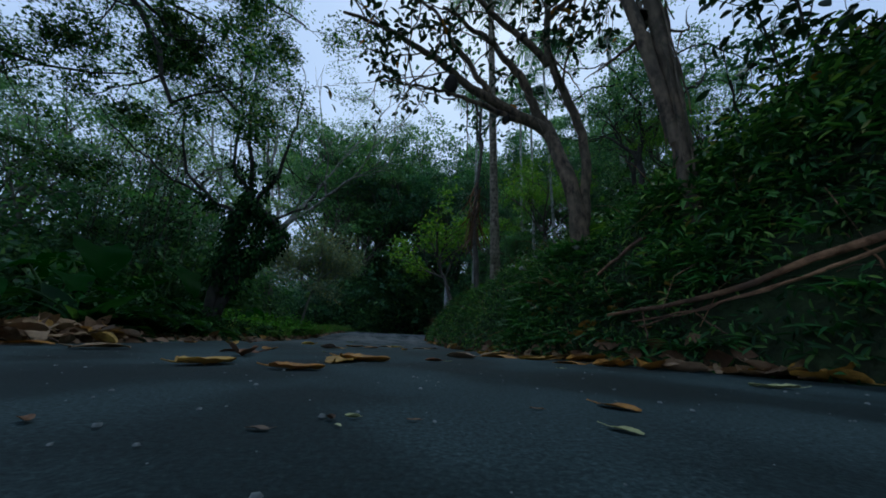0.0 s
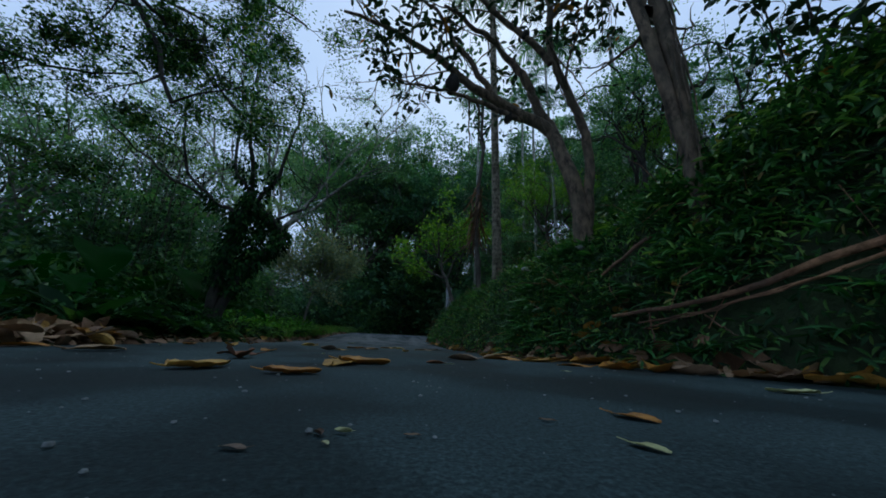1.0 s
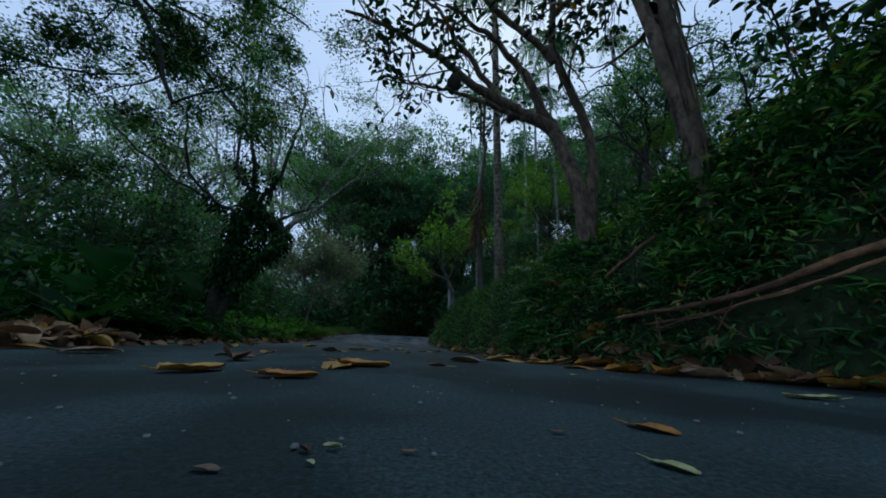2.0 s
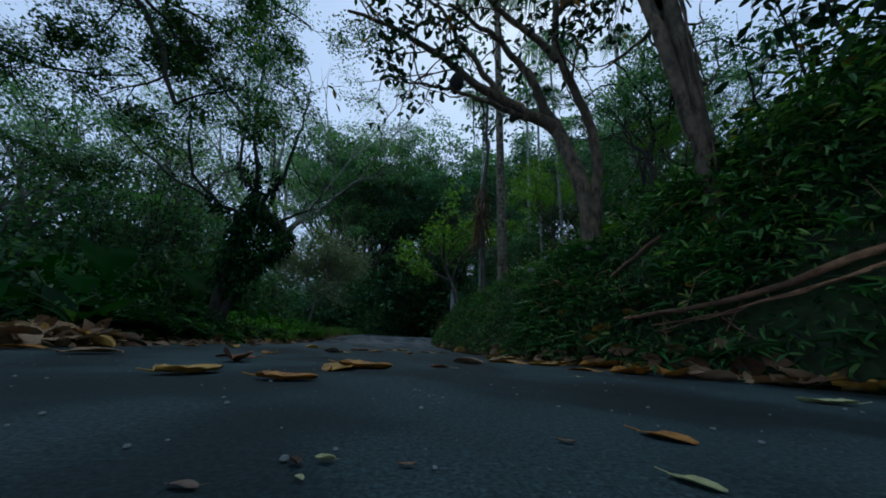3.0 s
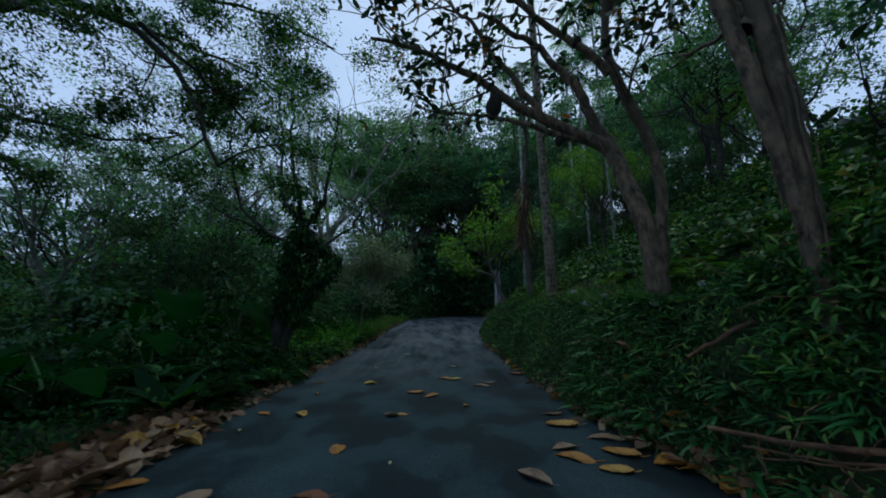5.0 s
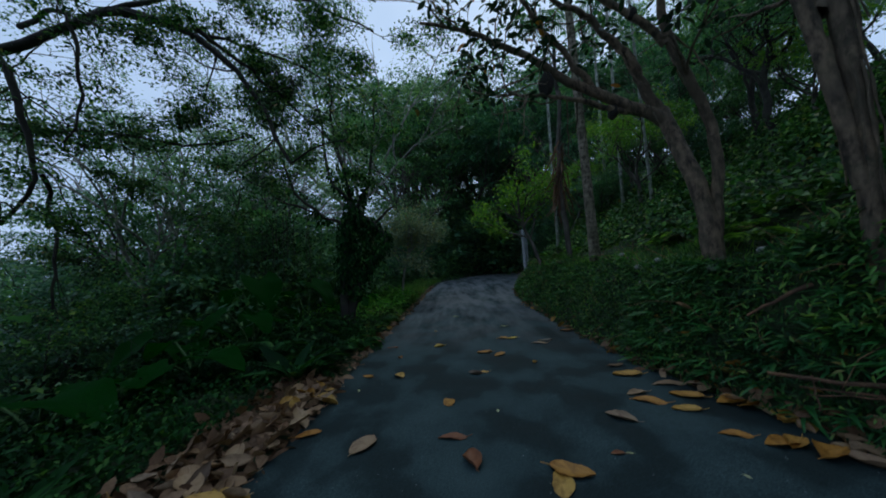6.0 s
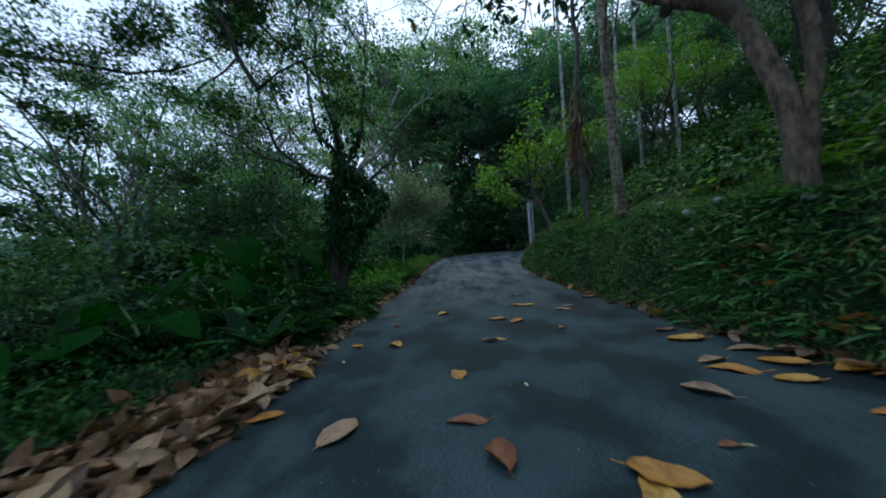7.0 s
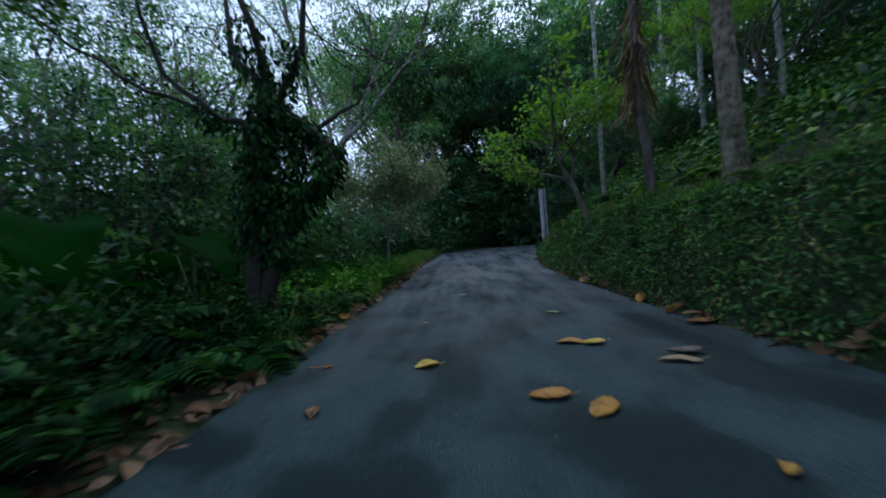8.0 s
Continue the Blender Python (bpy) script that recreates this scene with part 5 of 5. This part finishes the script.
elephant_ear(-4.75, 6.4, [(0.1, -0.05, 1.42, 0.85, -130, -38), (-0.4, 0.2, 1.2, 0.75, 70, -20), (0.3, -0.5, 0.8, 0.6, 190, -30), (0.3, 0.4, 0.75, 0.6, -30, -25)])
elephant_ear(-4.1, 7.3, [(0.1, -0.05, 1.2, 0.8, -110, -28), (-0.35, 0.2, 1.0, 0.65, 60, -20), (0.35, 0.2, 0.6, 0.5, -40, -15)])
elephant_ear(-4.2, 4.1, [(0.27, -0.18, 0.45, 0.62, -105, -2), (-0.35, 0.1, 0.6, 0.55, 80, -15), (0.0, -0.4, 0.42, 0.5, 170, -15)])
elephant_ear(-4.8, 2.9, [(0.25, -0.13, 0.5, 0.8, -100, -2), (0.5, 0.35, 0.42, 0.5, -60, -12), (-0.35, 0.0, 0.4, 0.65, 100, -12), (0.0, 0.4, 0.42, 0.55, 10, -15)])
elephant_ear(-5.3, 5.2, [(0.1, 0.1, 0.95, 0.75, -60, -20), (-0.2, -0.3, 0.85, 0.7, 160, -25), (0.3, -0.3, 0.7, 0.65, 230, -20)])
elephant_ear(-4.3, 5.5, [(0.15, -0.15, 0.75, 0.5, -120, -25), (-0.3, -0.2, 0.85, 0.55, 150, -30), (0.25, 0.25, 0.6, 0.45, -50, -15)])
elephant_ear(-5.4, 7.6, [(0.1, -0.1, 1.3, 0.8, -150, -35), (-0.3, 0.2, 1.1, 0.7, 80, -20), (0.35, -0.2, 0.95, 0.65, -100, -25)])
elephant_ear(-3.6, 9.6, [(0.1, -0.1, 0.5, 0.45, -140, -20), (0.2, 0.2, 0.6, 0.45, -40, -20), (-0.2, 0.0, 0.65, 0.5, 90, -20)])


def bank_top_sapling(x, y, h, seed, size=0.13):
    """A leggy sapling with large round leaves on the bank's crest."""
    rng = np.random.default_rng(seed)
    z = float(lie(x, y))
    tubes, tips = [], []
    stem = curve_path([(x, y, z - 0.2), (x - 0.05, y + 0.05, z + 0.5 * h), (x - 0.2, y, z + h)], 8, 0.02, rng)
    tubes.append(tube(stem, np.linspace(0.02, 0.01, 8), 6))
    for k in range(7):
        grow(stem[2 + k % 6], unit(rng.normal(size=3) + [-0.2, 0, 0.5]), rng.uniform(0.4, 0.8), 0.009, 1, rng, tubes, tips, 0.8, (2, 4), 0.1, 0.2, 0.6, 4)
    tips = np.array(tips)
    tree_thing("leggy sapling with large dark leaves on the bank", tubes, [big_leaf_sprays(tips[rng.random(len(tips)) < 0.5], rng, 3, size, 0.06)], BARK_DARK, LEAF_DARK, (x, y, z), "sapling", "saplings on the bank", "sapling")


for x, y, h, seed in ((3.6, 1.9, 1.3, 91), (4.3, 2.6, 1.7, 92), (3.2, 1.2, 1.0, 93), (4.6, 1.6, 1.6, 94), (3.8, 2.7, 0.9, 95)):
    bank_top_sapling(x, y, h, seed)

# ---- fallen branch, stones, post ----


def fallen_branch():
    rng = np.random.default_rng(71)
    t = thing("fallen_branch", "long peeling brown branch lying aslant on the bank with thin sticks", "branch", at=(2.2, 2.1, 0.6))
    o = np.array((2.2, 2.1, 0.6))
    for name, pts, r0, r1 in (
        ("main_limb", [(x - 0.03, y, z + 0.02) for x, y, z in BRANCH], 0.012, 0.024),
        ("second_limb", [(1.764, 2.401, 0.31), (1.92, 2.009, 0.37), (2.1, 1.617, 0.5), (2.27, 1.196, 0.645)], 0.006, 0.011),
        ("stick", [(1.76, 2.352, 0.27), (1.93, 1.911, 0.385), (2.13, 1.471, 0.53)], 0.004, 0.006),
        ("stick", [(1.941, 2.078, 0.39), (1.911, 1.96, 0.3), (1.911, 1.842, 0.219)], 0.006, 0.004),
        ("stick", [(2.313, 1.471, 0.749), (2.253, 1.333, 0.553), (2.225, 1.254, 0.377)], 0.007, 0.004),
        ("stick", [(1.833, 2.372, 0.396), (1.784, 2.313, 0.278), (1.764, 2.274, 0.18)], 0.006, 0.004),
    ):
        p = curve_path(pts, 14, 0.006, rng)
        v, f = tube(p - o, np.linspace(r0, r1, 14), 8, seed=9)
        part_np(name, v, f, WOOD_LOG, t, smooth=True)
    p = curve_path(STICK, 8, 0.006, rng)
    s = thing("broken_stick", "short pale broken stick stuck in the bank plants", "branch", at=tuple(p[0]))
    v, f = tube(p - p[0], np.linspace(0.011, 0.017, 8), 7, seed=3)
    part_np("shaft", v, f, WOOD_LOG, s, smooth=True)


def stone_mesh(seed, r):
    bm = bmesh.new()
    bmesh.ops.create_icosphere(bm, subdivisions=2, radius=r)
    for v in bm.verts:
        k = noise.noise(v.co * (1.6 / r) + Vector((seed * 3.1, 0, 0)))
        v.co *= 1 + 0.35 * k
        v.co.z *= 0.65
    me = bpy.data.meshes.new("stone")
    bm.to_mesh(me)
    bm.free()
    me.polygons.foreach_set("use_smooth", np.ones(len(me.polygons), bool))
    me.materials.append(STONE)
    return me


def stones():
    for k, (x, y, r) in enumerate(((1.95, 4.74, 0.06), (2.0, 4.34, 0.05), (2.05, 3.48, 0.06), (1.86, 4.55, 0.035), (2.1, 5.5, 0.05), (2.25, 3.1, 0.045), (2.2, 6.4, 0.05))):
        ob = new("stone", stone_mesh(k, r))
        ob.location = (x, y, float(lie(x, y)) + 0.08 + 0.3 * r)
        tagged(ob, "pale grey stone among the plants on the bank", "stone", "stones on the bank")


def post():
    x, y = 3.6, 19.8
    z = float(lie(x, y))
    t = thing("concrete_post", "weathered grey concrete post beside the bend", "post", at=(x, y, z))
    v, f = tube(np.stack([np.zeros(12), np.zeros(12), np.linspace(-0.3, 2.6, 12)], 1), np.linspace(0.11, 0.1, 12), 16)
    part_np("shaft", v, f, CONCRETE, t, smooth=True)
    v, f = tube(np.stack([np.full(8, 0.17), np.full(8, -0.02), np.linspace(-0.3, 2.6, 8)], 1), np.full(8, 0.045), 10)
    part_np("pipe", v, f, CONCRETE, t, "grey pipe beside the post", smooth=True)


fallen_branch()
stones()
post()

# ---- fallen leaves ----


def dead_leaf_mesh(seed, mat, width=0.27, curl=0.25, twist=0.2):
    """A dry leaf one unit long, curled and a little twisted, with its stalk."""
    rng = np.random.default_rng(seed)
    t = np.linspace(0, 1, 13)
    half = width * np.sin(np.pi * np.clip(t, 0.012, 0.988) ** 0.85) ** 0.75
    cols = np.array([-1, -0.55, 0, 0.55, 1.0])
    edge = 1 + 0.06 * np.sin(11 * t + rng.uniform(0, 6))[:, None] * np.abs(cols) + 0.025 * rng.standard_normal((13, 5))
    x = half[:, None] * cols * edge + 0.05 * np.sin(3 * t + seed)[:, None]
    y = np.repeat(t[:, None], 5, 1)
    z = curl * (np.abs(cols)[None] ** 1.6) * half[:, None] + curl * 0.4 * (y - 0.5) ** 2 + twist * (y - 0.5) * cols * half[:, None]
    z = z + 0.007 * rng.standard_normal((13, 5)) + 0.025 * np.sin(6 * y + 3 * seed) * np.abs(cols) - 0.012 * (cols == 0)
    z -= z.min()
    v = np.stack([x, y - 0.5, z], -1).reshape(-1, 3)
    i, j = np.meshgrid(np.arange(12), np.arange(4), indexing="ij")
    f = np.stack([i * 5 + j, i * 5 + j + 1, (i + 1) * 5 + j + 1, (i + 1) * 5 + j], -1).reshape(-1, 4)
    lower = v - [0, 0, 0.012]
    v2, f2 = joined([(v, f), (lower, f[:, ::-1])])
    stalk = tube(np.array([[0, -0.48, z[0, 2]], [0.02, -0.6, z[0, 2] + 0.02], [0.05, -0.72, z[0, 2] + 0.05]]), [0.016, 0.012, 0.01], 4)
    v3, f3 = joined([(v2, f2), stalk])
    return mesh_np("fallen_leaf", v3, f3, mat, True)


DEAD = {}
for key, mat, w in (("brown", LEAF_DEAD, 0.22), ("ochre", LEAF_OCHRE, 0.29), ("yellow", LEAF_YELLOW, 0.31), ("rust", LEAF_RUST, 0.24), ("pale", LEAF_PALEGREEN, 0.23), ("tan", LEAF_TAN, 0.34), ("gold", LEAF_OCHRE, 0.36), ("fawn", LEAF_TAN, 0.21)):
    DEAD[key] = [dead_leaf_mesh(100 + k, mat, w * (0.85 + 0.1 * k), 0.1 + 0.22 * k, 0.4 * (k - 1)) for k in range(4)]
LABELS = {"brown": "dry brown curled fallen leaf", "ochre": "ochre-yellow fallen leaf", "yellow": "bright yellow fallen leaf", "rust": "rust-red fallen leaf", "pale": "pale green-grey fallen leaf", "tan": "broad round tan fallen leaf", "gold": "broad golden-yellow fallen leaf", "fawn": "curled fawn-brown fallen leaf"}


def drop_leaf(x, y, size, turn, key, k, lift=0.0, tilt=(0.0, 0.0), where="lying on the asphalt", group="leaves on the lane"):
    ob = new("fallen_leaf", DEAD[key][k % 4])
    z = max(float(road_z(y)) + 0.003, float(lie(x, y)) + 0.01) + lift
    ob.matrix_basis = Matrix.Translation((x, y, z)) @ Matrix.Rotation(radians(turn), 4, "Z") @ Euler((tilt[0], tilt[1], 0)).to_matrix().to_4x4() @ Matrix.Scale(size, 4)
    return tagged(ob, f"{LABELS[key]} {where}", "leaf", group)


# leaves on the lane, stretch by stretch: x, y, length, heading, look, form
LEAVES_AT_START = [
    (0.305, 0.65, 0.05, -150, "pale", 0), (-0.16, 0.66, 0.03, 80, "brown", 0), (-0.085, 0.714, 0.022, 20, "brown", 3), (0.025, 0.704, 0.02, 80, "brown", 1), (-0.42, 0.7, 0.03, 40, "brown", 2),
    (-0.058, 0.721, 0.022, 70, "pale", 3), (0.42, 0.815, 0.08, -145, "ochre", 0), (0.245, 0.791, 0.025, 50, "brown", 1), (-0.072, 0.672, 0.014, 30, "pale", 2), (-1.35, 1.1, 0.1, 70, "brown", 1), (1.3, 1.2, 0.12, 60, "pale", 1), (-0.295, 1.455, 0.15, -92, "ochre", 1),
    (2.08, 1.55, 0.26, 70, "ochre", 3), (-0.625, 1.58, 0.19, -30, "ochre", 1), (-2.05, 1.65, 0.08, 5, "rust", 1), (0.28, 2.2, 0.1, 80, "rust", 2), (1.92, 1.75, 0.24, 100, "brown", 3),
]
LEAVES_BY_BRANCH = [
    (-0.7, 1.78, 0.06, 60, "pale", 2), (0.9, 1.9, 0.05, 30, "pale", 0), (-0.205, 1.92, 0.23, -5, "ochre", 0), (-2.2, 1.95, 0.07, 10, "pale", 0), (1.7, 1.95, 0.2, 20, "fawn", 3),
    (-0.1, 2.03, 0.24, -120, "ochre", 1), (1.58, 2.05, 0.21, -72, "ochre", 3), (1.22, 2.36, 0.18, 70, "ochre", 0), (1.8, 2.1, 0.22, 60, "fawn", 1), (-0.73, 2.21, 0.2, 5, "rust", 3), (0.36, 2.2, 0.05, 70, "pale", 1),
    (1.5, 2.2, 0.18, 120, "ochre", 2), (1.4, 2.2, 0.18, 80, "ochre", 2), (-1.6, 2.52, 0.25, -20, "tan", 0), (-0.88, 2.55, 0.2, 88, "rust", 0), (0.56, 2.72, 0.22, 35, "brown", 2),
]
LEAVES_UNDER_FORK = [
    (-2.15, 2.75, 0.19, -60, "ochre", 0), (1.17, 2.8, 0.2, 75, "ochre", 1), (1.63, 2.88, 0.22, 80, "ochre", 2), (1.8, 2.95, 0.22, 95, "brown", 1), (-0.45, 3.0, 0.06, 0, "pale", 1),
    (0.96, 3.02, 0.26, 62, "ochre", 0), (1.36, 3.08, 0.24, 60, "ochre", 1), (0.96, 3.2, 0.19, 95, "fawn", 2), (-0.92, 3.27, 0.17, 15, "gold", 0), (1.4, 3.4, 0.29, 88, "fawn", 0),
    (1.15, 3.75, 0.27, 80, "ochre", 1), (-1.98, 3.75, 0.07, 20, "pale", 1), (-0.58, 4.12, 0.16, 60, "brown", 3), (1.2, 4.12, 0.18, -80, "brown", 1), (-0.48, 4.16, 0.13, 100, "ochre", 0),
]
LEAVES_MIDWAY = [
    (-1.57, 4.2, 0.16, 30, "ochre", 2), (-2.0, 4.25, 0.14, 60, "ochre", 1), (0.27, 4.47, 0.085, -65, "ochre", 3), (-0.14, 4.99, 0.21, -40, "ochre", 0), (-1.69, 5.1, 0.12, 10, "rust", 3),
    (-0.37, 5.13, 0.2, 88, "ochre", 1), (0.6, 5.54, 0.22, 80, "fawn", 0), (0.74, 5.69, 0.21, 85, "brown", 1), (-1.1, 5.72, 0.16, 100, "yellow", 2), (-1.95, 5.82, 0.17, 85, "rust", 1),
    (0.24, 6.02, 0.16, 95, "yellow", 1), (0.07, 6.09, 0.2, 85, "ochre", 0), (1.38, 6.4, 0.26, 85, "rust", 1), (-1.24, 7.16, 0.1, 30, "ochre", 1), (0.26, 7.28, 0.13, 85, "pale", 0),
]
LEAVES_FAR = [
    (-0.78, 8.98, 0.15, 60, "pale", 1),
]
for x, y, s, turn, key, k in itertools.chain(LEAVES_AT_START, LEAVES_BY_BRANCH, LEAVES_UNDER_FORK, LEAVES_MIDWAY, LEAVES_FAR):
    drop_leaf(x, y, s * (1.18 if s > 0.1 else 1.0), turn, key, k)

rng = np.random.default_rng(81)
for i in range(165):
    y = 0.7 + 3.2 * rng.random() if i < 140 else rng.uniform(4.2, 14)
    x = float(edge_left(y)) + 0.1 - np.interp(y, [0, 1, 3, 4.2, 5], [0.5, 0.75, 0.6, 0.15, 0.14]) * rng.random()
    drop_leaf(x, y, rng.uniform(0.14, 0.27) * (1 if y < 4.0 else 0.6), rng.uniform(0, 360), ("brown", "fawn", "brown", "fawn", "ochre", "fawn", "brown", "tan", "brown")[i % 9], i, rng.uniform(0, 0.08), (rng.normal(0, 0.5), rng.normal(0, 0.5)), "in the drift along the lane's edge", "leaf drift by the verge")
leaf = drop_leaf(1.75, 3.55, 0.25, 80, "fawn", 2, 0.0, (0.5, -0.3), "caught in the plants on the bank", "leaf drift by the bank")
leaf.location.z = 0.76
for i in range(78):
    y = rng.uniform(1.0, 4.2) if i < 60 else rng.uniform(4.2, 13)
    x = float(edge_right(y)) - 0.12 + abs(rng.normal(0, 0.13)) * (1 if y > 2.2 else 0.45)
    drop_leaf(x, y, rng.uniform(0.14, 0.25), rng.uniform(0, 360), ("ochre", "brown", "ochre", "fawn", "brown")[i % 5], i, rng.uniform(0, 0.04), (rng.normal(0, 0.25), rng.normal(0, 0.25)), "at the foot of the bank", "leaf drift by the bank")


def litter_stuff():
    rng = np.random.default_rng(82)
    p, n = verge_points(1500, rng, -1, 18, -0.1, 0.5)
    p2, n2 = bank_points(900, rng, 1.9, 16, -0.12, 0.03)
    stuff("leaf_litter", [scatter(BROAD, q + m * 0.015, rng.normal(size=(len(q), 3)) * [1, 1, 0.25], m + 0.3 * rng.normal(size=(len(q), 3)), rng.uniform(0.06, 0.2, len(q))) for q, m in ((p, n), (p2, n2))], LEAF_DEAD_MIX, "brown leaf litter along both edges of the lane", "leaf litter")
    p3, n3 = verge_points(900, rng, 0.2, 4.1, -0.05, 0.75)
    big = scatter(BROAD, p3 + n3 * rng.uniform(0.01, 0.06, (len(p3), 1)), rng.normal(size=(len(p3), 3)) * [1, 1, 0.35], n3 + 0.7 * rng.normal(size=(len(p3), 3)), rng.uniform(0.09, 0.18, len(p3)))
    stuff("leaf_drift", [big], LEAF_DEAD_MIX, "thick drift of dry brown leaves under the verge plants", "leaf litter")
    m = 760
    x, y = rng.uniform(-2.3, 1.7, m), np.where(np.arange(m) < 480, rng.uniform(0.1, 2.2, m), rng.uniform(0, 9, m))
    oct_ = (np.array([[1, 0, 0.3], [0, 1, 0.3], [-1, 0, 0.3], [0, -1, 0.3], [0.5, 0.5, 0.9], [-0.5, 0.5, 1.0], [-0.5, -0.5, 0.9], [0.5, -0.5, 0.8]]), np.array([[0, 1, 5, 4], [1, 2, 6, 5], [2, 3, 7, 6], [3, 0, 4, 7], [4, 5, 6, 7]]))
    a = rng.uniform(0, 6.28, m)
    along = np.stack([np.cos(a), np.sin(a), 0 * a], 1)
    v, f = scatter(oct_, np.stack([x, y, road_z(y) + 0.001], 1), along, np.tile([0, 0, 1.0], (m, 1)), 0.0012 + 0.0048 * rng.random(m) ** 3)
    stuff("grit", [(v, f)], GRIT, "scattered pale grit and small stones on the asphalt", "grit")


litter_stuff()
